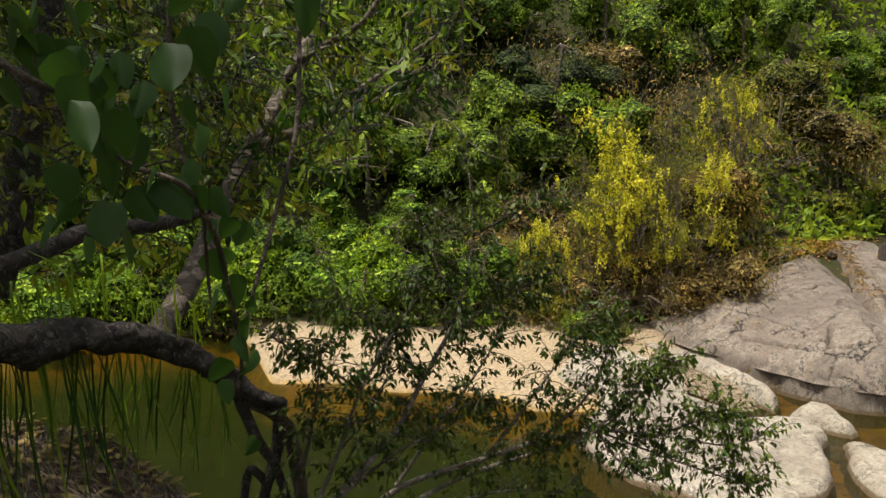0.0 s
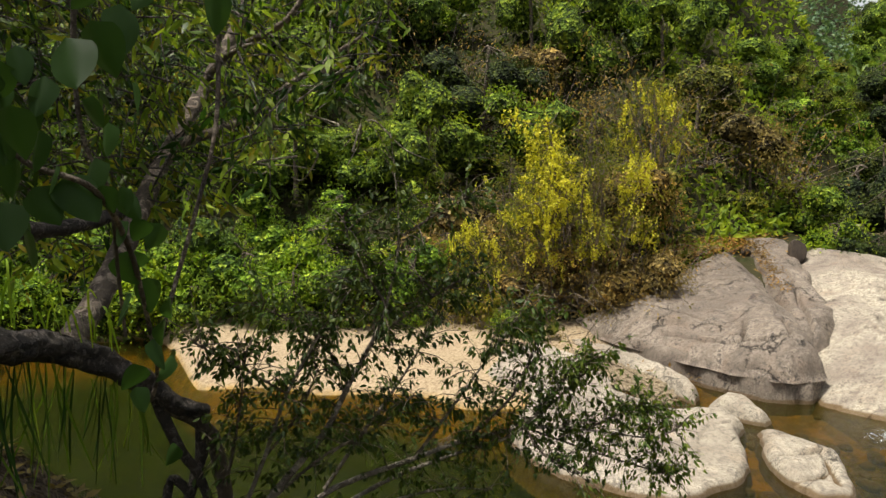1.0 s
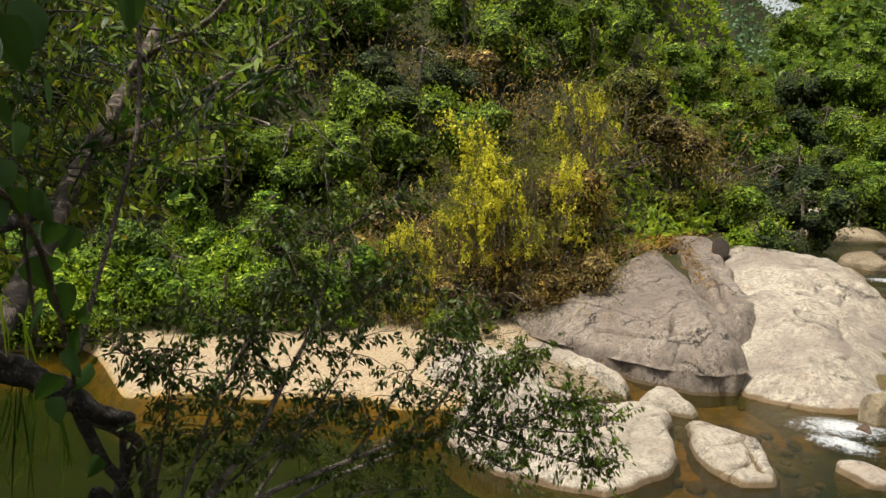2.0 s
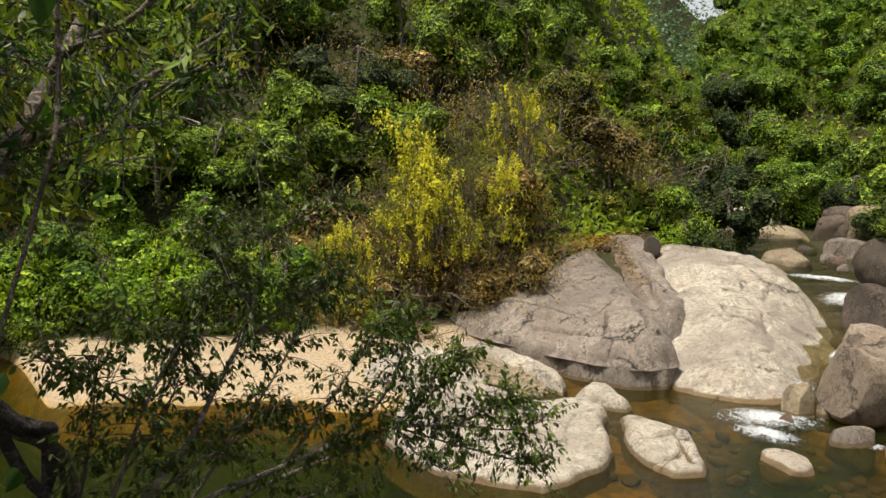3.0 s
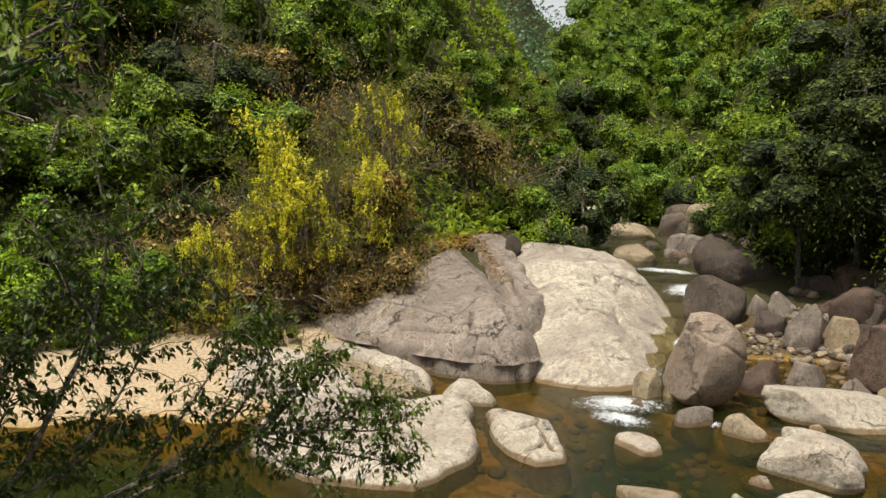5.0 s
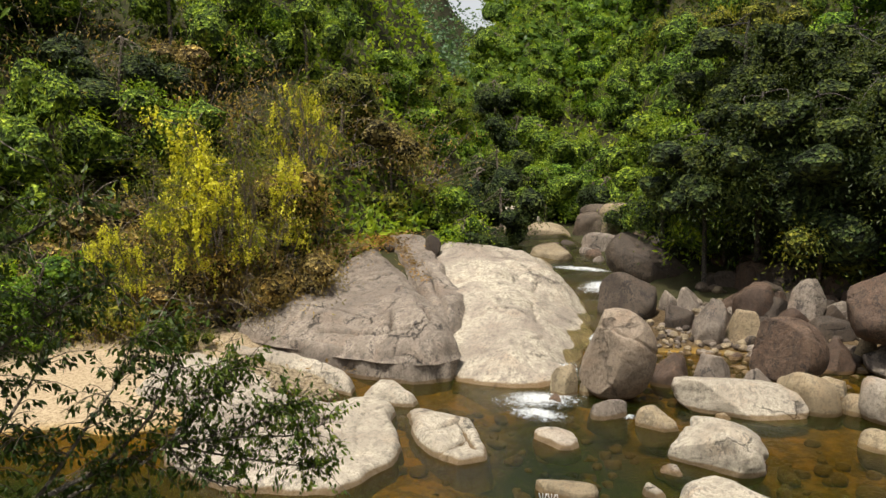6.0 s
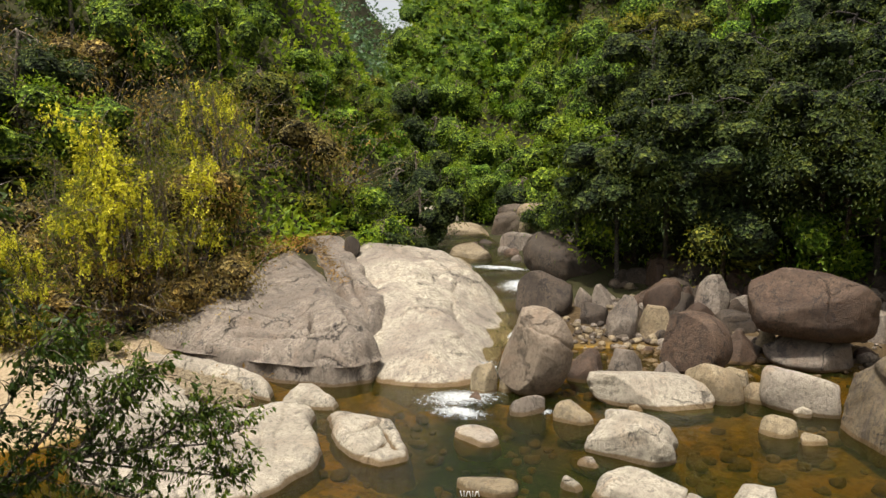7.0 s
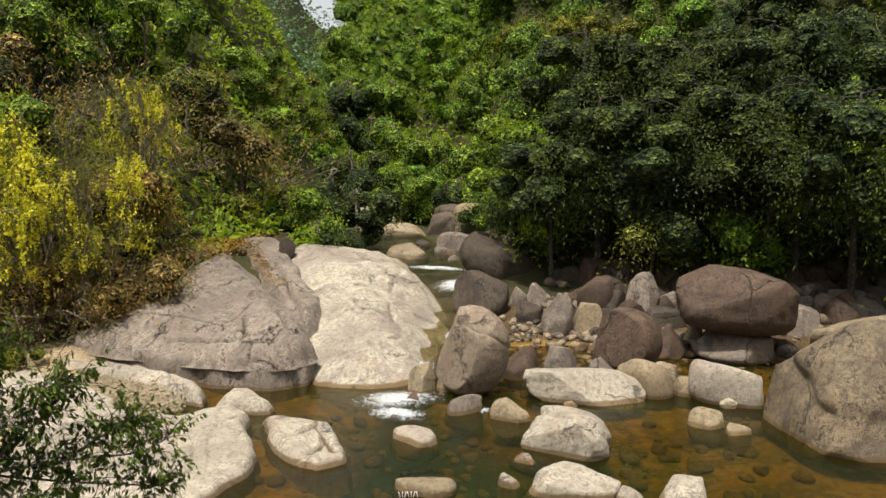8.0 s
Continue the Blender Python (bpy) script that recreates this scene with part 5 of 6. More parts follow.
def too_high(az, r, x, y, height):
    """Whether a tree here would close the gap at the head of the valley."""
    limit = float(np.interp(az, [-37.2, -36.5, -35.2, -33.8, -32.9, -29.4, -26, -25], [40, 12.2, 10, 8.7, 7.6, 10.3, 13, 40]))
    z = float(ground_height(np.array([x]), np.array([y]))[0])
    return math.degrees(math.atan2(z + height - 5.0, r)) > limit


def forest():
    rng = random.Random(3)
    # rows of trees up the hillsides, ever larger and farther apart
    for row in range(10):
        step = 2.3 + row * 0.33
        az = 34.0 - rng.random() * 3
        while az > -80:
            r0 = hill_start(az)
            r = r0 + 2.0 + row * 3.1 + 0.1 * row * row + rng.uniform(-1.6, 1.6)
            s = rng.uniform(0.75, 1.25) * (0.78 + 0.075 * row)
            if row == 0:
                s *= 0.8
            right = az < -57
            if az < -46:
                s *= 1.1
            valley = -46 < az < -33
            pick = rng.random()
            # the right slope's shade is put into colour: mostly dark-leaved trees
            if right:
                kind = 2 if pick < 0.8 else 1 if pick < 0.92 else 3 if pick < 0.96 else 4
            elif valley:
                kind = 3 if pick < 0.3 else 0 if pick < 0.6 else 1 if pick < 0.8 else 2
            else:
                # more dark-leaved trees at far left, for the shade there
                kind = 2 if az > 14 and pick > 0.6 else 3 if -34 < az < -4 and row > 2 and pick > 0.72 else 4 if pick < 0.28 else 0 if pick < 0.46 else 1 if pick < 0.6 else 3 if pick < 0.84 else 5 if pick < 0.94 else 2
            dry_zone = -30 < az < -6 and row < 4
            x, y = polar(az, r)
            base = float(ground_height(np.array([x]), np.array([y]))[0])
            if row > 4 and math.degrees(math.atan2(base - 5.0, r)) > 16.5:
                az -= 2.0
                continue
            sd, lev, wid = stream_at(np.array([x]), np.array([y]))
            if (sd[0] < wid[0] + 1.6 and r < 50) or (-36.3 < az < -32.6 and row > 1) or too_high(az, r, x, y, 6.4 * s):
                if sd[0] > wid[0] + 1.6 and not too_high(az, r, x, y, 2.0):
                    stand(BUSHES[2 if az < -46 else rng.choice((0, 1, 1, 3))], x, y, rng.uniform(0.8, 1.2), rng.uniform(0, 360), -0.2)
                az -= 0.9
                continue
            if -29.5 < az < -23 and r < 28.5:
                az -= 1.0
                continue
            if dry_zone and rng.random() < 0.55:
                stand(DRY[rng.randrange(5)], x, y, rng.uniform(1.1, 1.6), rng.uniform(0, 360))
            else:
                stand(TREES[kind], x, y, s, rng.uniform(0, 360), -0.3)
            az -= math.degrees(step * rng.uniform(0.75, 1.3) * (1.3 if az < -46 else 1) / r)
    # bushes along the foot
    az = 34.0
    while az > -84:
        r0 = hill_start(az)
        for k in range(2):
            r = r0 - 0.6 + k * 1.5 + rng.uniform(-0.7, 0.7)
            x, y = polar(az + rng.uniform(-1, 1), r)
            sd, lev, wid = stream_at(np.array([x]), np.array([y]))
            if sd[0] < wid[0] * 1.6 or (-29.5 < az < -22.5 and r < 27.5):
                continue
            pick = rng.random()
            if -30 < az < -6:
                ob = DRY[rng.randrange(5)] if pick < 0.5 else BUSHES[3] if pick < 0.85 else BUSHES[1]
            elif az > -6:
                ob = BUSHES[0] if pick < 0.6 else BUSHES[1] if pick < 0.88 else BUSHES[2]
            else:
                # dark bushes again carry the right bank's shade in their colour
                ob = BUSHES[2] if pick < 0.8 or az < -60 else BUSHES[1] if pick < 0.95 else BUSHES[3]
            stand(ob, x, y, rng.uniform(0.75, 1.3) * (0.7 if -21 < az < -7 else 1), rng.uniform(0, 360), -0.15)
        az -= math.degrees(1.5 / r0)
    # low growth that covers the slope between the stems
    q = np.random.RandomState(15)
    n = 52000
    az = q.uniform(-82, 36, n)
    r = np.array([hill_start(a) for a in az]) - 0.5 + 42 * q.uniform(0, 1, n) ** 1.5
    x, y = -np.sin(np.radians(az)) * r, np.cos(np.radians(az)) * r
    sd, lev, wid = stream_at(x, y)
    ok = sd > wid * 1.5
    x, y, r = x[ok], y[ok], r[ok]
    z = ground_height(x, y) + q.uniform(0.02, 0.55, len(x))
    m = len(x)
    ln = q.uniform(0.18, 0.42, m) * (0.5 + r / 50)
    v, f = leaf_quads(np.stack([x, y, z], -1), unit(q.normal(size=(m, 3)) + np.array([0, 0, 0.2])), unit(q.normal(size=(m, 3)) * 0.6 + np.array([0, 0, 1.0])), ln, ln * 0.5)
    # shade between the crowns is put into colour: dark leaves on these bearings
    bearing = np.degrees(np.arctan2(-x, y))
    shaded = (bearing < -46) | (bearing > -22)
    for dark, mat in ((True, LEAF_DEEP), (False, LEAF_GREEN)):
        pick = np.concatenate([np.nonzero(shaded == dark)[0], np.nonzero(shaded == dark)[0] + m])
        tagged(new("undergrowth", mesh_from("undergrowth", v, f[pick], mat)), ("dark" if dark else "bright") + " green undergrowth, leaf colour picked by the slope's shade", "undergrowth", kind="stuff")
    for az, r, s, t in ((-16.0, 22.0, 1.15, 20), (-14.4, 21.7, 0.85, 140), (-18.6, 22.6, 0.85, 230), (-9.6, 21.8, 0.62, 60), (-7.6, 22.2, 0.55, 110), (-21.6, 27.5, 0.9, 300), (-11.6, 24.5, 0.8, 200)):
        stand(YELLOW, *polar(az, r), s, t, -0.2, 1.25)
    for k in range(26):
        az = rng.uniform(-23.5, -5.5)
        stand(DRY[k % 5], *polar(az, hill_start(az) - 1.6 + rng.uniform(0, 4.5)), rng.uniform(0.6, 1.15), rng.uniform(0, 360), -0.1)
    for k in range(9):
        az = -36.5 - k * 1.5
        stand(TREES[(0, 3, 2, 1)[k % 4]], *polar(az, hill_start(az) - 1.0), 0.85, k * 77.0, -0.4)
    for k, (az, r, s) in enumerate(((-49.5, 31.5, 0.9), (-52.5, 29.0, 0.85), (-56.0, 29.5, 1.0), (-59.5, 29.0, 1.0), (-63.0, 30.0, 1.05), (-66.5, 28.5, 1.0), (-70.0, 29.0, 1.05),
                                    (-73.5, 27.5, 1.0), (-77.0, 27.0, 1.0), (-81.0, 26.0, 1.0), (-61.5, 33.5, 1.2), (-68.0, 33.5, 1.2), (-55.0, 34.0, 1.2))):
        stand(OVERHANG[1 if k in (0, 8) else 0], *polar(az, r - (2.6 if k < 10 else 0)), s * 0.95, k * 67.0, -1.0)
    # dark bushes and trees under the overhang, its shade put into their colour
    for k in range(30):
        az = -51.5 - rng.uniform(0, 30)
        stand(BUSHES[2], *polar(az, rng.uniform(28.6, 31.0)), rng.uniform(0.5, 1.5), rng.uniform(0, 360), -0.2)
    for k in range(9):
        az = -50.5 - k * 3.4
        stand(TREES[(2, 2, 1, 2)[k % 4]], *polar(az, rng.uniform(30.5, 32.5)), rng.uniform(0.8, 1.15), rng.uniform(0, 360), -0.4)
    # single bushes and trees that stand out
    for ob, az, r, s in ((BUSHES[0], -33.6, 27.0, 0.8), (BUSHES[2], -35.2, 27.5, 0.9), (BUSHES[2], -36.6, 30.0, 0.8), (TREES[2], -37.2, 34.0, 0.8), (BUSHES[2], -46.4, 40.2, 0.9), (BUSHES[2], -48.4, 38.6, 1.1), (BUSHES[1], -44.6, 44.5, 1.3), (TREES[2], -35.8, 37.0, 0.9), (TREES[2], -36.9, 48.0, 0.9),
                         (TREES[0], -40.5, 46.0, 1.0), (TREES[3], -42.5, 47.0, 1.0), (TREES[1], -44.3, 46.5, 1.0), (TREES[0], -42.0, 51.0, 1.2), (TREES[1], -40.0, 52.0, 1.2), (TREES[3], -38.6, 48.0, 0.8), (BUSHES[2], -51.6, 30.5, 1.2), (BUSHES[2], -48.9, 37.5, 1.0), (BUSHES[1], -45.6, 43.0, 1.0), (BUSHES[2], -47.2, 45.5, 1.5), 
                         (BUSHES[3], -13.6, 19.6, 0.45), (BUSHES[3], -12.2, 19.9, 0.4), (BUSHES[1], -10.6, 20.2, 0.5), (BUSHES[0], -2.5, 21.0, 0.3), (BUSHES[0], -3.6, 21.1, 0.3), (BUSHES[1], 1.5, 21.2, 0.35), (BUSHES[2], 4.5, 21.0, 0.4), (BUSHES[1], 8.0, 21.3, 0.45),
                         (TREES[3], -67.6, 26.4, 0.95), (TREES[3], -53.2, 30.0, 1.3), (TREES[2], -56.5, 28.5, 1.4), (TREES[2], -61.0, 27.0, 1.25), (TREES[5], -60.0, 26.0, 0.8), (TREES[3], -50.8, 33.0, 1.3), (BUSHES[0], -64.5, 29.0, 0.7), (BUSHES[1], -70.5, 28.6, 0.8), (BUSHES[2], -72.0, 28.0, 1.3), (BUSHES[2], -75.0, 27.5, 1.3)):
        stand(ob, *polar(az, r), s, az * 37 % 360, -0.15)


forest()


def far_mountain():
    """The mountain at the head of the valley, and its woods with haze put into their leaf colour."""
    az = np.radians(np.linspace(-8, -62, 110))
    rr = np.linspace(150, 330, 40)
    A, Rr = np.meshgrid(az, rr, indexing="ij")
    deg = np.degrees(A)
    crest = np.interp(deg, [-62, -50, -42, -38, -36, -34.6, -33.2, -32, -26, -8], [52, 52, 50, 49, 53, 58, 67, 82, 95, 92])
    u = (Rr - 150) / 150
    X, Y = -np.sin(A) * Rr, np.cos(A) * Rr
    Z = 5 + (crest - 5) * np.clip(u, 0, 1) ** 0.9 - np.clip(u - 1, 0, 1) * 60 + 5 * vnoise(X * 0.04, Y * 0.04, 0, 4, 3) * np.clip(u * 2, 0, 1)
    k = len(rr)
    i, j = np.meshgrid(np.arange(len(az) - 1), np.arange(k - 1), indexing="ij")
    q = (i * k + j).ravel()
    ob = new("mountain", mesh_from("mountain", np.stack([X, Y, Z], -1).reshape(-1, 3), np.stack([q, q + 1, q + k + 1, q + k], -1), GROUND, True))
    tagged(ob, "distant wooded mountain at the head of the valley", "mountain", kind="structure")
    rng = np.random.RandomState(8)
    n = 2600
    ii, jj = rng.randint(len(az), size=n), rng.randint(3, 36, size=n)
    c = np.stack([X[ii, jj], Y[ii, jj], Z[ii, jj] + 1.5], -1) + rng.normal(size=(n, 3)) * np.array([2, 2, 0.8])
    m = 15
    ci = np.repeat(np.arange(n), m)
    off = rng.normal(size=(n * m, 3)) * np.array([1.7, 1.7, 1.4]) * rng.uniform(0.6, 1.5, n)[ci][:, None]
    ln = rng.uniform(0.9, 1.8, n * m)
    v, f = leaf_quads(c[ci] + off, unit(off + rng.normal(size=off.shape) * 0.5), unit(rng.normal(size=off.shape) * 0.4 + np.array([0, 0, 1.0])), ln, ln * 0.7)
    # the slopes between the near trees and the mountain
    n2 = 2600
    az2 = rng.uniform(-62, 20, n2)
    r2 = np.maximum(62 + 90 * rng.uniform(0, 1, n2) ** 1.3, np.array([hill_start(a) for a in az2]) + 6)
    x2, y2 = -np.sin(np.radians(az2)) * r2, np.cos(np.radians(az2)) * r2
    low = np.array([not too_high(a, r, x, y, 4.5) for a, r, x, y in zip(az2, r2, x2, y2)])
    x2, y2 = x2[low], y2[low]
    n2 = len(x2)
    c2 = np.stack([x2, y2, ground_height(x2, y2) + 1.0], -1)
    ci2 = np.repeat(np.arange(n2), 19)
    off2 = rng.normal(size=(n2 * 19, 3)) * np.array([1.5, 1.5, 1.1]) * rng.uniform(0.6, 1.4, n2)[ci2][:, None]
    ln2 = rng.uniform(0.5, 1.0, n2 * 19)
    v2, f2 = leaf_quads(c2[ci2] + off2, unit(off2 + rng.normal(size=off2.shape) * 0.5), unit(rng.normal(size=off2.shape) * 0.4 + np.array([0, 0, 1.0])), ln2, ln2 * 0.6)
    tagged(new("upper_woods", mesh_from("upper_woods", v2, f2, LEAF_UPPER_HAZE)), "green woods covering the upper slopes, light haze put into their colour", "woods", kind="stuff")
    tagged(new("far_woods", mesh_from("far_woods", v, f, LEAF_HAZE)), "distant green woods covering the mountain, haze put into their colour", "woods", kind="stuff")



def sky_backdrop():
    """White haze of the sky behind the mountain."""
    m, nt, b = material("sky_haze")
    nt.nodes.remove(b)
    glow = node(nt, "ShaderNodeEmission", Color=(0.93, 0.97, 1.0, 1), Strength=0.6)
    nt.links.new(glow.outputs[0], nt.nodes["Material Output"].inputs["Surface"])
    az = np.radians(np.linspace(40, -90, 60))
    low, top = [np.stack([-np.sin(az) * 700, np.cos(az) * 700, np.full(60, h)], -1) for h in (-5.0, 330.0)]
    k = np.arange(59)
    ob = new("backdrop", mesh_from("backdrop", np.concatenate([low, top]), np.stack([k, k + 1, k + 61, k + 60], -1), m))
    tagged(ob, "pale white hazy sky beyond the mountain", "sky", kind="structure")


far_mountain()
sky_backdrop()


# ---- the near bank: leaning tree, climber, shrub, thatched roof ----
def near_leaves(pos, axis, up, length, ratio, fold=0.18, curl=0.10):
    """Leaves with a midrib fold and a curled tip: six corners and a rib, four faces each."""
    side = unit(np.cross(axis, up))
    nrm = np.cross(side, axis)
    L, W2 = length[:, None], (length * ratio)[:, None] * 0.5
    rows = [pos, pos + axis * L * 0.28 + side * W2 * 0.9 + nrm * W2 * fold, pos + axis * L * 0.62 + side * W2 * 0.8 + nrm * W2 * fold - nrm * L * curl * 0.3,
            pos + axis * L - nrm * L * curl, pos + axis * L * 0.62 - side * W2 * 0.8 + nrm * W2 * fold - nrm * L * curl * 0.3,
            pos + axis * L * 0.28 - side * W2 * 0.9 + nrm * W2 * fold, pos + axis * L * 0.5]
    v = np.stack(rows, 1)
    q = np.arange(len(pos))[:, None] * 7
    f = np.concatenate([q + np.array(t) for t in ((0, 1, 6), (1, 2, 6), (2, 3, 6), (3, 4, 6), (4, 5, 6), (5, 0, 6))])
    return v.reshape(-1, 3), f


BOUGH = [(-1.36, 1.85, 4.52), (-1.34, 2.05, 4.50), (-1.30, 2.25, 4.47), (-1.22, 2.46, 4.45), (-1.13, 2.62, 4.39), (-1.00, 2.77, 4.30), (-0.90, 2.92, 4.18), (-0.81, 3.01, 4.06), (-0.73, 3.12, 3.97)]
FORK1 = [(-0.73, 3.12, 3.98), (-0.74, 3.11, 3.79), (-0.79, 3.10, 3.62), (-0.85, 3.08, 3.36)]
FORK2 = [(-0.88, 2.97, 4.10), (-0.80, 3.01, 3.86), (-0.73, 3.06, 3.70), (-0.66, 3.13, 3.33)]
FORK3 = [(-0.85, 2.98, 4.06), (-0.72, 3.12, 3.91), (-0.68, 3.18, 3.74), (-0.64, 3.24, 3.28)]
FORK4 = [(-0.80, 3.10, 3.64), (-0.86, 3.08, 3.70), (-0.89, 3.07, 3.53)]
TRUNK = [(-1.09, 2.69, 4.38), (-1.09, 3.12, 4.56), (-1.14, 3.83, 4.87), (-1.18, 4.45, 5.13), (-1.12, 5.18, 5.58), (-0.99, 5.92, 6.19), (-0.81, 6.75, 7.14)]
LIMB1 = [(-1.61, 2.42, 4.64), (-1.50, 2.71, 4.72), (-1.43, 2.98, 4.77), (-1.26, 3.27, 4.78), (-1.14, 3.73, 4.85)]
LIMB2 = [(-2.25, 3.55, 4.42), (-2.14, 3.62, 4.80), (-2.13, 3.85, 5.47), (-2.07, 4.11, 6.20)]
LIMB3 = [(-1.16, 4.45, 5.16), (-0.84, 4.93, 5.35), (-0.50, 5.38, 5.68), (-0.01, 5.80, 6.08)]
LIMB4 = [(-1.12, 5.18, 5.58), (-0.94, 5.11, 5.80), (-0.53, 4.97, 6.00), (-0.30, 4.99, 6.37)]
VINE1 = [(-0.68, 1.05, 5.20), (-0.59, 1.04, 5.14), (-0.53, 1.08, 5.10), (-0.48, 1.10, 5.02), (-0.40, 1.13, 4.98), (-0.39, 1.24, 4.89), (-0.40, 1.34, 4.78), (-0.41, 1.44, 4.62), (-0.44, 1.49, 4.54)]
VINE2 = [(-0.44, 1.22, 5.32), (-0.45, 1.22, 5.17), (-0.44, 1.22, 5.05), (-0.41, 1.23, 4.97), (-0.42, 1.28, 4.84), (-0.43, 1.33, 4.71)]
VINE3 = [(-0.49, 2.55, 5.66), (-0.49, 2.55, 5.42), (-0.49, 2.45, 5.14), (-0.54, 2.34, 4.87), (-0.59, 2.22, 4.63), (-0.60, 2.12, 4.51)]


def limb(name, pts, r0, r1, mat, parent, n=30, sides=10, wobble=0.12, seed=1, label=""):
    p = smooth_path(pts, n)
    v, f = tube(p, np.linspace(r0, r1, n), sides, wobble, seed)
    return part(name, mesh_from(name, v, f, mat, True), parent, label)


def leaning_tree():
    root = new("leaning_tree")
    limb("bough", BOUGH, 0.076, 0.038, BARK_DARK, root, 220, 40, 0.42, 3, "thick dark lichen-spotted bough")
    limb("fork", FORK1, 0.030, 0.022, BARK_DARK, root, 24, 10, 0.15, 5)
    limb("fork", FORK2, 0.026, 0.018, BARK_DARK, root, 24, 10, 0.15, 6)
    limb("fork", FORK3, 0.026, 0.036, BARK, root, 24, 10, 0.15, 7)
    limb("fork", FORK4, 0.02, 0.02, BARK_DARK, root, 16, 10, 0.15, 8)
    limb("trunk", TRUNK, 0.052, 0.046, BARK, root, 50, 12, 0.10, 9, "slanting pale brown trunk")
    limb("limb", LIMB1, 0.038, 0.032, BARK_DARK, root, 30, 10, 0.15, 10)
    limb("limb", LIMB2, 0.10, 0.06, BARK_DARK, root, 30, 10, 0.15, 11)
    limb("limb", LIMB3, 0.035, 0.012, BARK, root, 26, 8, 0.12, 12)
    limb("limb", LIMB4, 0.035, 0.012, BARK, root, 26, 8, 0.12, 13)
    # the bough's foot in the bank
    limb("root", [(-1.36, 1.85, 4.52), (-1.5, 1.2, 4.3), (-1.75, 0.4, 3.7), (-1.9, 0.1, 2.9)], 0.095, 0.16, BARK_DARK, root, 24, 14, 0.15, 14)
    rng = np.random.RandomState(4)
    # leafy sprays between the limbs, drooping
    V, T = [], []
    count = 1000
    for k in range(count):
        az = rng.uniform(-1, 34) if k % 3 else rng.uniform(8, 34)
        el = rng.uniform(-2, 16) if rng.uniform() < 0.8 else rng.uniform(-7, 4)
        if el < (9 - az) * 0.75:
            continue
        r = rng.uniform(3.9, 6.8)
        s = np.array([-math.sin(radians(az)) * r, math.cos(radians(az)) * r, 5 + math.tan(radians(el)) * r])
        d = unit(rng.normal(size=(1, 3)) * np.array([1, 1, 0.5]) + np.array([[0.3, 0, -0.35]]))[0]
        tw = smooth_path([s - d * 0.25, s, s + d * 0.22 + np.array([0, 0, -0.06])], 6)
        T.append(tube(tw, np.linspace(0.006, 0.002, 6), 4))
        m = rng.randint(7, 15)
        a = rng.uniform(0, 1, m)[:, None]
        pos = tw[0] * (1 - a) + tw[-1] * a + rng.normal(size=(m, 3)) * 0.02
        axis = unit(d + rng.normal(size=(m, 3)) * 0.6 + np.array([0, 0, -0.75]))
        V.append(near_leaves(pos, axis, unit(rng.normal(size=(m, 3)) + np.array([0, 0, 0.8])), rng.uniform(0.06, 0.115, m), 0.30))
    for k, mat in enumerate((LEAF_SHRUB, LEAF_GREEN, LEAF_VINE, LEAF_OLIVE, LEAF_GREEN)):
        v, f = join(V[k::5])
        part("foliage", mesh_from("foliage", v, f, mat), root, "drooping green leaves, some yellowing")
    v, f = join(T)
    part("twig", mesh_from("twig", v, f, BARK_DARK), root)
    # pale dead twigs
    for k in range(16):
        az, el, r = rng.uniform(0, 11), rng.uniform(0, 9), rng.uniform(4.4, 5.4)
        s = np.array([-math.sin(radians(az)) * r, math.cos(radians(az)) * r, 5 + math.tan(radians(el)) * r])
        e = s + np.array([rng.uniform(-0.3, 0.5), rng.uniform(-0.3, 0.3), rng.uniform(-0.3, 0.25)])
        limb("dead_twig", [s, (s + e) / 2 + rng.normal(size=3) * 0.09, e, e + rng.normal(size=3) * 0.12], 0.008, 0.003, BARK_PALE, root, 14, 5, 0, k, "bare bleached twig")
    # unseen wide crown overhead, added out of view to shade the bank
    n = 8500
    c = np.stack([rng.uniform(-10.5, -1.2, n), rng.uniform(-4.5, 5.6, n), rng.uniform(8.2, 11.5, n)], -1)
    keep = ((c[:, 0] + 5.8) / 4.2) ** 2 + ((c[:, 1] - 0.6) / 5.1) ** 2 < 1 + 0.2 * vnoise(c[:, 0], c[:, 1], 0, 3, 2)
    c = c[keep]
    m = len(c)
    ln = rng.uniform(0.22, 0.4, m)
    v, f = leaf_quads(c, unit(rng.normal(size=(m, 3)) + np.array([0, 0, -0.4])), unit(rng.normal(size=(m, 3)) * 0.5 + np.array([0, 0, 1.0])), ln, ln * 0.5)
    part("crown", mesh_from("crown", v, f, LEAF_DEEP), root)
    tagged(root, "leaning riverside tree with a dark bough and drooping leaves", "tree")


def vine_leaf_mesh(seed):
    """A broad heart-shaped blade, cupped along its rib, hanging from its stalk, 1 long."""
    rng = np.random.RandomState(seed)
    n, m = 9, 5
    V, F = [], []
    for i in range(n):
        u = i / (n - 1)
        half = 0.012 + 0.74 * u ** 0.42 * (1 - u) ** 0.9
        if i in (0, n - 1):
            half = 0.012
        for j in range(m):
            w = (j / (m - 1) - 0.5) * 2
            V.append((w * half, 0.42 * half * abs(w) + 0.10 * u * u + 0.015 * math.sin(9 * u + seed) * w, -u))
    for i in range(n - 1):
        for j in range(m - 1):
            q = i * m + j
            F.append((q, q + 1, q + m + 1, q + m))
    return mesh_from("leaf", V, F, LEAF_CLIMBER, True)


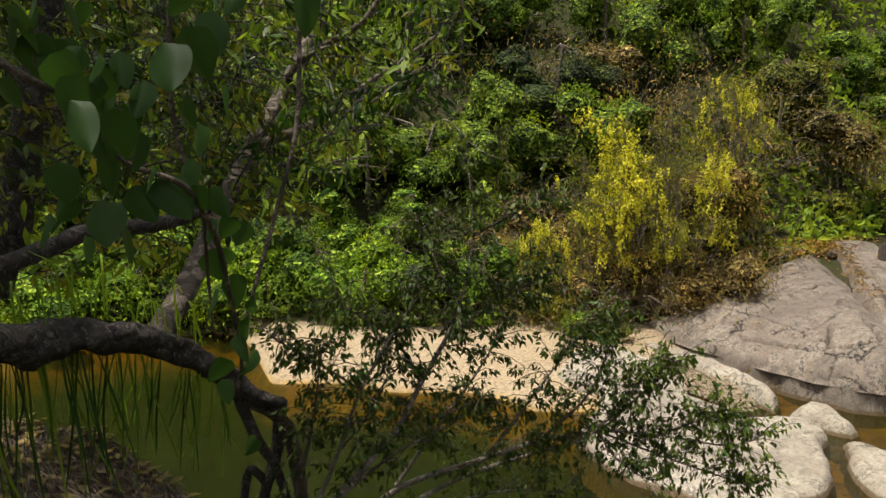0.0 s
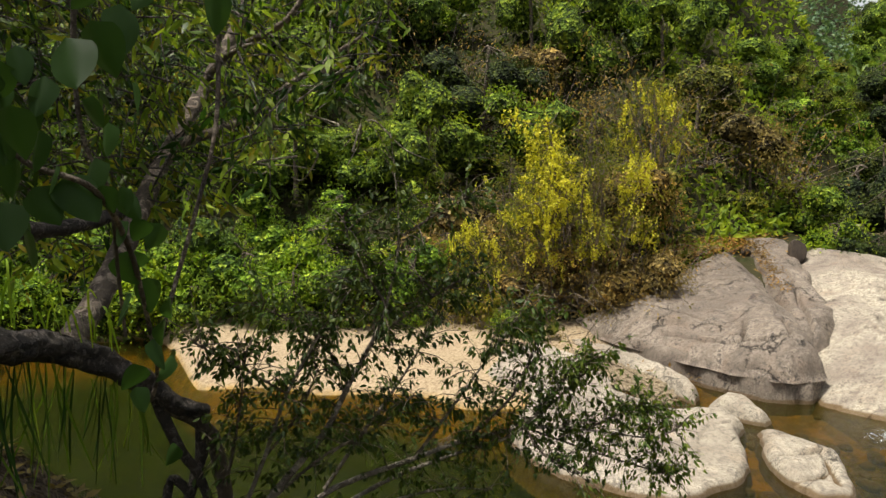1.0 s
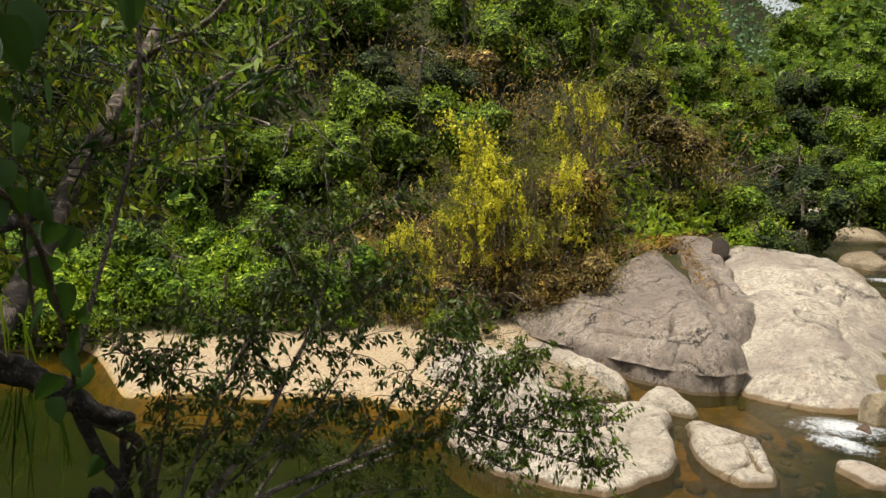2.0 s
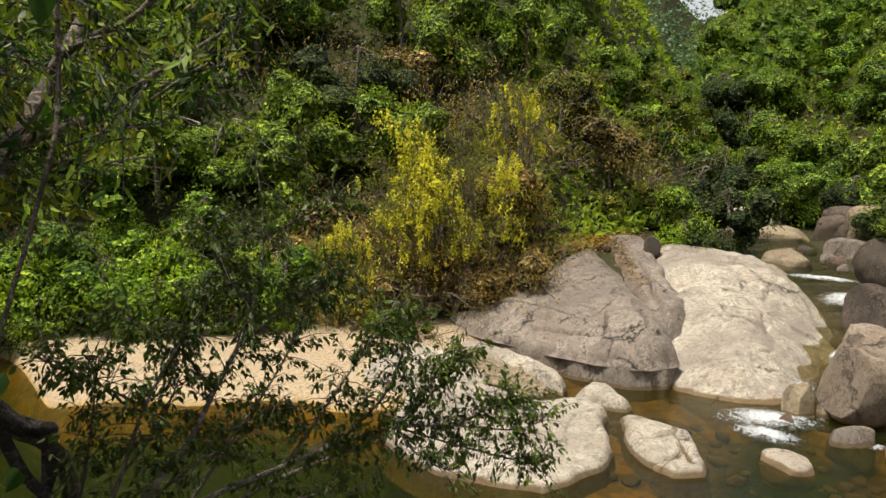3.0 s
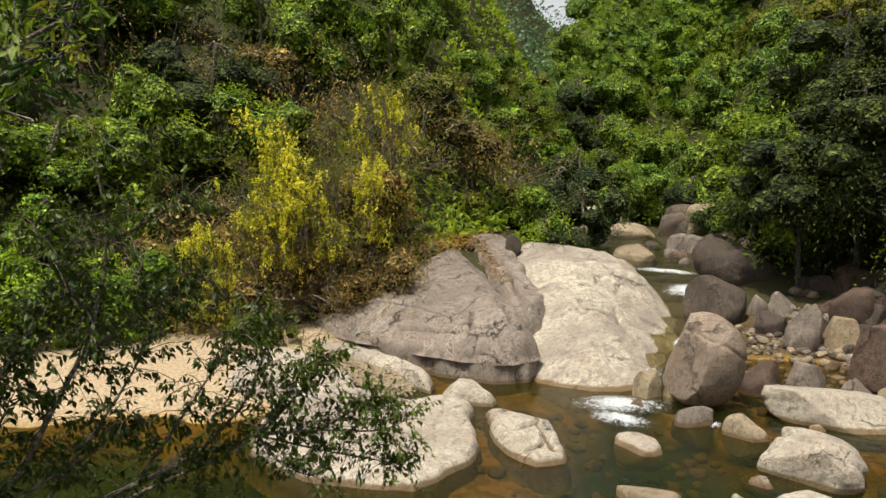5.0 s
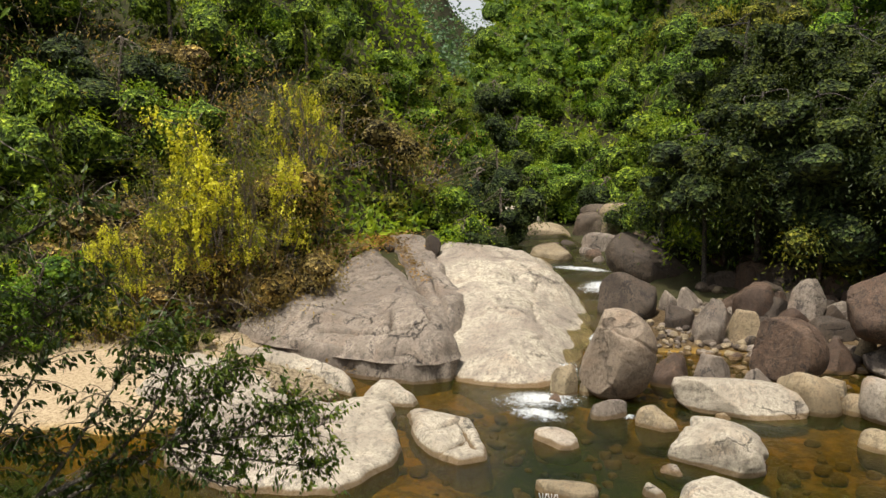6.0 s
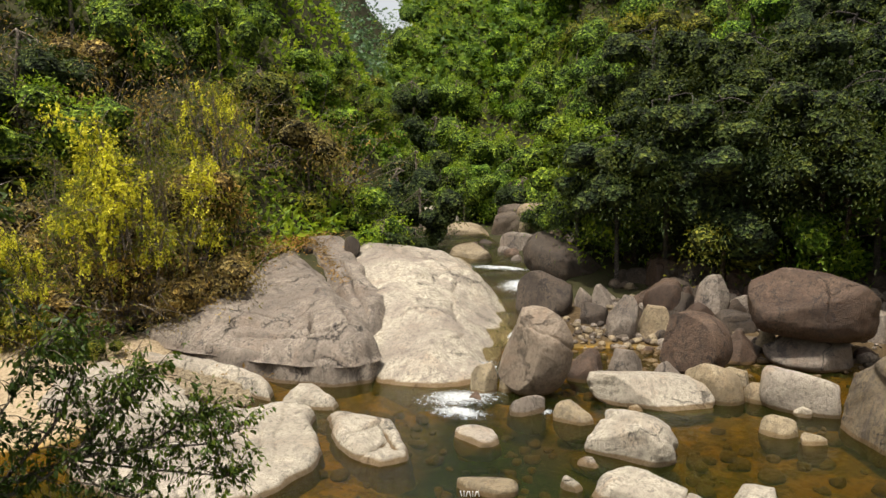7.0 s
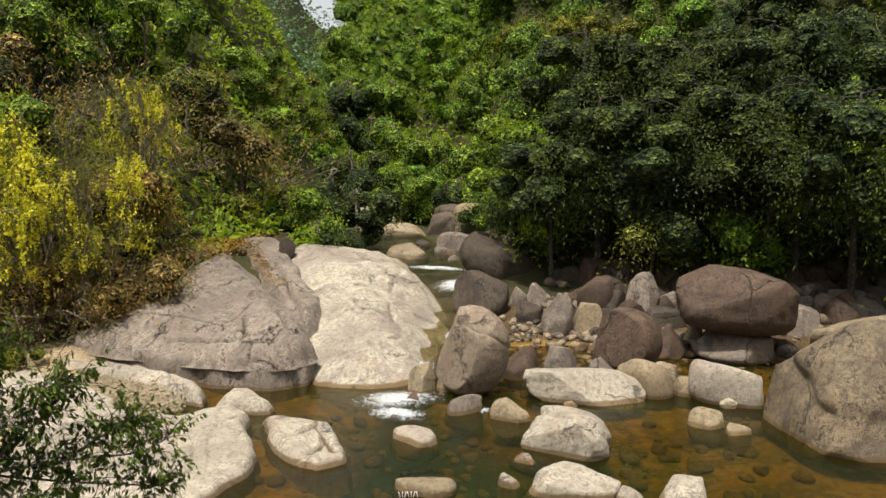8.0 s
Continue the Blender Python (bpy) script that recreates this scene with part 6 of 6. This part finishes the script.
def climber():
    root = new("climbing_vine")
    limb("stem", VINE1, 0.006, 0.004, BARK, root, 50, 6, 0.1, 1)
    limb("stem", VINE2, 0.005, 0.003, BARK, root, 40, 6, 0.1, 2)
    limb("stem", VINE3, 0.009, 0.006, BARK, root, 40, 6, 0.1, 3, "long hanging brown vine")
    rng = random.Random(12)
    blades = [vine_leaf_mesh(s) for s in range(5)]

    def vine_leaf(x, y, z, size):
        ob = new("leaf", blades[rng.randrange(5)])
        ob.parent = root
        s = size * 0.92
        ob.matrix_world = pose(x, y, z + s * 0.5, rng.uniform(-35, 30), rng.uniform(-40, 40), rng.uniform(-80, 80)) @ Matrix.Diagonal((s * rng.uniform(0.8, 1.3), s, s, 1))

    for _ in range(26):
        az, el, r = rng.uniform(24.5, 33), rng.uniform(-1, 11), rng.uniform(1.0, 1.4)
        vine_leaf(*polar(az, r), 5 + r * math.tan(radians(el)), rng.uniform(0.045, 0.075))
    vine_leaf(-0.47, 1.10, 4.95, 0.070)
    vine_leaf(-0.39, 1.14, 4.96, 0.051)
    vine_leaf(-0.36, 1.14, 4.96, 0.047)
    vine_leaf(-0.40, 1.24, 4.90, 0.053)
    vine_leaf(-0.36, 1.25, 4.90, 0.051)
    vine_leaf(-0.38, 1.30, 4.84, 0.047)
    vine_leaf(-0.37, 1.35, 4.70, 0.071)
    vine_leaf(-0.38, 1.45, 4.61, 0.070)
    vine_leaf(-0.43, 1.44, 4.59, 0.072)
    vine_leaf(-0.42, 1.28, 4.83, 0.074)
    vine_leaf(-0.41, 1.29, 4.76, 0.074)
    vine_leaf(-0.39, 1.34, 4.78, 0.076)
    vine_leaf(-0.36, 1.35, 4.74, 0.065)
    vine_leaf(-0.35, 1.30, 4.89, 0.053)
    vine_leaf(-0.67, 2.51, 4.01, 0.111)
    vine_leaf(-0.45, 1.43, 4.56, 0.058)
    vine_leaf(-0.47, 0.89, 5.11, 0.074)
    vine_leaf(-0.44, 0.90, 5.09, 0.070)
    vine_leaf(-0.43, 0.96, 5.05, 0.078)
    vine_leaf(-0.42, 1.02, 5.03, 0.064)
    vine_leaf(-0.45, 0.89, 5.05, 0.086)
    vine_leaf(-0.42, 1.12, 5.15, 0.103)
    vine_leaf(-0.39, 1.13, 5.18, 0.094)
    vine_leaf(-0.46, 0.95, 5.14, 0.049)
    vine_leaf(-0.44, 1.01, 5.14, 0.060)
    vine_leaf(-0.43, 1.01, 5.08, 0.051)
    vine_leaf(-0.41, 1.02, 5.10, 0.064)
    vine_leaf(-0.18, 0.98, 5.21, 0.070)
    vine_leaf(-0.38, 1.14, 5.25, 0.056)
    vine_leaf(-0.62, 1.14, 4.91, 0.066)
    vine_leaf(-0.53, 1.19, 4.88, 0.101)
    vine_leaf(-0.53, 1.13, 4.92, 0.088)
    vine_leaf(-0.43, 1.12, 4.96, 0.089)
    vine_leaf(-0.41, 1.18, 4.99, 0.078)
    vine_leaf(-0.44, 1.11, 4.99, 0.051)
    vine_leaf(-0.59, 1.16, 4.94, 0.056)
    vine_leaf(-0.62, 1.25, 4.87, 0.055)
    vine_leaf(-0.38, 1.24, 5.23, 0.091)
    vine_leaf(-0.53, 0.96, 5.13, 0.060)
    vine_leaf(-0.46, 1.00, 5.12, 0.060)
    vine_leaf(-0.31, 1.16, 5.26, 0.056)
    vine_leaf(-0.55, 0.95, 5.18, 0.069)
    vine_leaf(-0.53, 0.97, 5.20, 0.060)
    vine_leaf(-0.43, 1.44, 5.14, 0.070)
    vine_leaf(-0.44, 1.33, 5.06, 0.065)
    vine_leaf(-0.44, 1.22, 5.09, 0.061)
    vine_leaf(-0.54, 0.96, 5.15, 0.069)
    vine_leaf(-0.49, 1.09, 5.00, 0.075)
    vine_leaf(-0.40, 1.24, 4.94, 0.061)
    vine_leaf(-0.40, 1.39, 4.66, 0.068)
    tagged(root, "climbing vine with broad green leaves hanging from above", "vine")


def strap_fern(name, label, spots, rng, length, droop, mat):
    V = []
    for s in spots:
        L = length * rng.uniform(0.55, 1.25)
        a = rng.uniform(0, 2 * math.pi)
        d = np.array([math.cos(a), math.sin(a), 0]) * rng.uniform(0.05, 0.35)
        tip = np.array(s) + d * L + np.array([0, 0, -L if droop else L * 0.8])
        mid = np.array(s) + d * L * 0.4 + np.array([0, 0, -L * 0.5 if droop else L * 0.62]) + rng.normal(size=3) * 0.012
        if not droop:
            tip = tip + d * L * 0.8 - np.array([0, 0, L * 0.25 * rng.uniform()])
        p = smooth_path([s, mid, tip], 9)
        w = 0.0032 * np.sin(np.linspace(0.25, 3.05, 9)) + 0.0012
        ph = rng.uniform(0, math.pi)
        side = np.array([math.cos(ph), math.sin(ph), 0])
        v = np.concatenate([p - side * w[:, None], p + side * w[:, None]])
        i = np.arange(8)
        V.append((v, np.stack([i, i + 1, i + 10, i + 9], -1)))
    v, f = join(V)
    ob = new(name, mesh_from(name, v, f, mat, True))
    tagged(ob, label, "fern", "ferns on the bough")


def ferns():
    rng = np.random.RandomState(6)
    line = smooth_path(BOUGH, 60)
    for k in range(7):
        c = 4 + k * 6
        spots = [line[min(59, max(0, c + rng.randint(-3, 4)))] + np.array([rng.normal() * 0.02, rng.normal() * 0.03, -0.05]) for _ in range(16)]
        strap_fern("hanging_fern", "strap-leaved green fern hanging below the dark bough", spots, rng, 0.52 - 0.035 * k, True, LEAF_VINE if k % 2 else LEAF_GREEN)
    for k in range(5):
        c = 14 + k * 6
        spots = [line[min(59, c + rng.randint(-2, 3))] + np.array([rng.normal() * 0.02, rng.normal() * 0.03, 0.06]) for _ in range(7)]
        strap_fern("upright_fern", "grassy green tuft growing on top of the bough", spots, rng, 0.25, False, LEAF_BRIGHT)


def shrub():
    """The shrub that leans out over the pool: stems, twigs, hanging leaves."""
    root = new("riverside_shrub")
    rng = np.random.RandomState(14)
    V, T = [], []

    def spray(pts, radius, leaves, low=0.15):
        p = smooth_path(pts, 26)
        v, f = tube(p, np.linspace(radius, 0.0025, 26), 7, 0.12, radius * 999)
        part("stem", mesh_from("stem", v, f, BARK_PALE if radius > 0.009 else BARK, True), root)
        twigs = max(3, int(leaves / 2.5))
        for _ in range(twigs):
            s = p[min(25, int(26 * (low + (1 - low) * rng.uniform() ** 0.8)))]
            d = unit(rng.normal(size=(1, 3)) * np.array([1, 0.6, 0.7]) + np.array([[0, 0, 0.15]]))[0]
            L = rng.uniform(0.07, 0.24)
            tw = smooth_path([s, s + d * L * 0.5 + np.array([0, 0, 0.02]), s + d * L], 5)
            T.append(tube(tw, np.linspace(0.003, 0.0012, 5), 3))
            m = rng.randint(10, 18)
            a = rng.uniform(0.25, 1, m)[:, None]
            pos = tw[0] * (1 - a) + tw[-1] * a + rng.normal(size=(m, 3)) * 0.008
            axis = unit(d * 0.5 + rng.normal(size=(m, 3)) * 0.5 + np.array([0, 0, -0.9]))
            V.append(near_leaves(pos, axis, unit(rng.normal(size=(m, 3)) + 0.2), rng.uniform(0.021, 0.042, m), 0.42))

    spray([(-0.58, 2.94, 3.44), (-0.45, 2.97, 3.62), (-0.31, 3.03, 3.77), (-0.20, 3.09, 3.89), (-0.10, 3.10, 4.08), (0.01, 3.10, 4.28), (0.07, 3.10, 4.43), (0.13, 3.15, 4.72), (0.11, 3.20, 5.05)], 0.02, 210)
    spray([(-0.48, 3.16, 3.32), (-0.23, 3.29, 3.51), (0.20, 3.39, 3.62), (0.46, 3.47, 3.67), (0.77, 3.47, 3.72), (1.06, 3.44, 3.71), (1.39, 3.43, 3.66), (1.52, 3.37, 3.73)], 0.016, 280)
    spray([(-0.39, 3.28, 3.31), (0.04, 3.40, 3.50), (0.38, 3.48, 3.59), (0.70, 3.43, 3.71), (0.92, 3.43, 3.94), (1.01, 3.46, 4.08)], 0.013, 200)
    spray([(-0.55, 2.95, 3.58), (-0.45, 2.97, 3.82), (-0.35, 2.98, 4.09), (-0.20, 2.99, 4.35), (-0.06, 3.05, 4.54)], 0.011, 130)
    spray([(-0.65, 2.98, 3.57), (-0.57, 2.94, 3.86), (-0.53, 2.95, 4.10), (-0.50, 2.96, 4.31)], 0.008, 100)
    spray([(-0.23, 3.29, 3.53), (-0.04, 3.30, 3.80), (0.12, 3.30, 4.02), (0.25, 3.34, 4.22), (0.34, 3.38, 4.43)], 0.011, 150)
    spray([(0.20, 3.39, 3.62), (0.39, 3.38, 3.88), (0.56, 3.45, 4.08), (0.72, 3.43, 4.31)], 0.01, 170)
    spray([(0.46, 3.47, 3.67), (0.70, 3.43, 3.92), (0.81, 3.46, 4.16), (0.85, 3.50, 4.29)], 0.009, 170)
    spray([(0.77, 3.47, 3.72), (0.96, 3.47, 3.90), (1.08, 3.43, 4.03), (1.13, 3.42, 4.09)], 0.007, 130)
    spray([(0.77, 3.47, 3.72), (1.11, 3.48, 3.58), (1.40, 3.43, 3.49), (1.49, 3.39, 3.47)], 0.006, 150)
    spray([(0.77, 3.47, 3.72), (0.81, 3.41, 3.64), (0.94, 3.37, 3.54), (1.02, 3.35, 3.52)], 0.006, 80)
    spray([(-0.10, 3.10, 4.08), (-0.21, 3.09, 4.28), (-0.35, 3.08, 4.38), (-0.45, 3.07, 4.44)], 0.008, 110)
    spray([(0.01, 3.10, 4.28), (0.22, 3.19, 4.41), (0.40, 3.23, 4.51), (0.53, 3.26, 4.55)], 0.008, 120)
    spray([(0.07, 3.10, 4.43), (-0.06, 3.10, 4.65), (-0.11, 3.10, 4.82)], 0.007, 90)
    spray([(0.13, 3.15, 4.72), (0.29, 3.19, 4.81), (0.44, 3.17, 4.89)], 0.006, 80)
    spray([(-0.35, 2.98, 4.09), (-0.52, 2.90, 4.23), (-0.69, 2.87, 4.34)], 0.006, 100)
    spray([(-0.45, 2.97, 3.82), (-0.31, 3.08, 3.98), (-0.23, 3.09, 4.16)], 0.006, 80)
    spray([(-0.48, 3.16, 3.32), (-0.07, 3.30, 3.41), (0.31, 3.34, 3.48), (0.58, 3.35, 3.46)], 0.011, 60)
    spray([(1.06, 3.44, 3.71), (1.25, 3.43, 3.79), (1.41, 3.42, 3.80)], 0.006, 160)
    spray([(-0.45, 2.97, 3.62), (-0.21, 3.04, 3.79), (0.04, 3.10, 3.90), (0.18, 3.09, 4.03)], 0.008, 100)
    for k in range(5):
        x = -0.6 + 0.06 * k
        limb("stem", [(x - 0.1, 2.75, 2.6), (x, 2.9, 3.2), (x + 0.05, 2.98, 3.6)], 0.022, 0.014, BARK, root, 12, 8, 0.1, k)
    v, f = join(V)
    part("foliage", mesh_from("foliage", v, f, LEAF_SHRUB), root)
    v, f = join(T)
    part("twig", mesh_from("twig", v, f, BARK), root)
    tagged(root, "leafy dark green shrub leaning out over the pool", "bush")


def thatch():
    """The corner of a thatched roof below the bough: straw on boards, fallen leaves on it."""
    root = new("thatched_roof")
    straw, nt, b = material("straw")
    geo = nt.nodes.new("ShaderNodeNewGeometry")
    nt.links.new(ramp(nt, geo.outputs["Random Per Island"], (0, (0.06, 0.045, 0.032)), (0.6, (0.16, 0.12, 0.085)), (1, (0.30, 0.24, 0.17))), b.inputs["Base Color"])
    b.inputs["Roughness"].default_value = 0.95
    A, B, C, D = (Vector(p) for p in ((-2.25, 2.62, 3.72), (-1.0, 3.36, 3.24), (-2.05, 4.12, 3.50), (-3.0, 3.75, 3.78)))

    def on(u, v):
        return (A * (1 - u) + B * u) * (1 - v) + (D * (1 - u) + C * u) * v

    V, F = [], []
    n = 14
    for k in (0, 1):
        for i in range(n):
            for j in range(n):
                p = on(i / (n - 1), j / (n - 1))
                V.append((p.x, p.y, p.z - 0.10 * k + 0.012 * math.sin(i * 2.1 + j * 1.3)))
    for i in range(n - 1):
        for j in range(n - 1):
            q = i * n + j
            F.append((q, q + n, q + n + 1, q + 1))
            q += n * n
            F.append((q, q + 1, q + n + 1, q + n))
    for i in range(n - 1):
        for a0, a1 in ((i * n, (i + 1) * n), ((i + 1) * n + n - 1, i * n + n - 1), (i + 1, i), ((n - 1) * n + i, (n - 1) * n + i + 1)):
            F.append((a0, a0 + n * n, a1 + n * n, a1))
    part("thatch_bed", mesh_from("thatch_bed", V, F, straw), root)
    rng = np.random.RandomState(2)
    m = 5200
    u, v = rng.uniform(-0.03, 1.03, m), rng.uniform(-0.06, 1.02, m)
    P = np.array([on(a, c)[:] for a, c in zip(u, v)])
    P[:, 2] += rng.uniform(0.0, 0.03, m)
    down = np.array((A - D).normalized()[:])
    ax = unit(down + rng.normal(size=(m, 3)) * np.array([0.25, 0.25, 0.12]))
    v1, f1 = leaf_quads(P, ax, unit(np.array([0, 0, 1.0]) + rng.normal(size=(m, 3)) * 0.3), rng.uniform(0.06, 0.2, m), rng.uniform(0.004, 0.012, m), 0.1)
    tagged(part("straw", mesh_from("straw", v1, f1, straw), root), kind="stuff")
    for q in ((0.05, 0.05), (0.95, 0.05), (0.05, 0.95), (0.93, 0.93)):
        p = on(*q)
        g = float(ground_height(np.array([p.x]), np.array([p.y]))[0])
        limb("post", [(p.x, p.y, g - 0.2), (p.x, p.y, (g + p.z) / 2), (p.x, p.y, p.z - 0.05)], 0.05, 0.045, BARK_DARK, root, 8, 8)
    e0, e1 = on(0.0, 0.06), on(1.0, 0.06)
    limb("eave_beam", [(e0.x, e0.y, e0.z - 0.16), tuple((e0 + e1) / 2 - Vector((0, 0, 0.16))), (e1.x, e1.y, e1.z - 0.16)], 0.04, 0.04, BARK_DARK, root, 8, 8)
    tagged(root, "old grey thatched roof strewn with dead leaves", "roof")
    m = 420
    u, v = rng.uniform(0, 1, m), rng.uniform(0.02, 1, m) ** 0.7
    P = np.array([on(a, c)[:] for a, c in zip(u, v)])
    P[:, 2] += rng.uniform(0.02, 0.05, m)
    v1, f1 = near_leaves(P, unit(rng.normal(size=(m, 3)) * np.array([1, 1, 0.25])), unit(np.array([0, 0, 1.0]) + rng.normal(size=(m, 3)) * 0.35), rng.uniform(0.05, 0.10, m), 0.45)
    tagged(new("leaf_litter", mesh_from("leaf_litter", v1, f1, LEAF_DRY)), "withered brown leaves lying on the thatch", "leaves", kind="stuff")


leaning_tree()
climber()
ferns()
shrub()
thatch()


def litter():
    """Orange dead leaves washed into the joints and onto the back of the slabs."""
    rng = np.random.RandomState(17)
    spots = []
    for (x0, y0, z0, x1, y1, z1, wide, n) in ((10.2, 22.9, 2.42, 12.6, 25.3, 2.75, 0.9, 3000), (11.2, 18.6, 1.75, 13.0, 23.6, 2.6, 0.16, 420), (9.0, 21.6, 2.05, 10.8, 23.2, 2.45, 0.6, 420),
                                              (6.4, 16.6, 0.36, 7.1, 15.4, 0.30, 0.14, 90)):
        u = rng.uniform(0, 1, (n, 1))
        p = np.array([x0, y0, z0]) * (1 - u) + np.array([x1, y1, z1]) * u + rng.normal(size=(n, 3)) * np.array([wide, wide, 0.03])
        spots.append(p)
    p = np.concatenate(spots)
    m = len(p)
    ln = rng.uniform(0.06, 0.14, m)
    v, f = leaf_quads(p, unit(rng.normal(size=(m, 3)) * np.array([1, 1, 0.3])), unit(rng.normal(size=(m, 3)) * 0.4 + np.array([0, 0, 1.0])), ln, ln * 0.5)
    mat = leaf_material("leaf_litter_orange", (0.20, 0.10, 0.035), (0.32, 0.17, 0.06), (0.40, 0.25, 0.10), 0.15, 0.1)
    tagged(new("fallen_leaves", mesh_from("fallen_leaves", v, f, mat)), "orange dead leaves gathered on the granite", "leaves", kind="stuff")


litter()
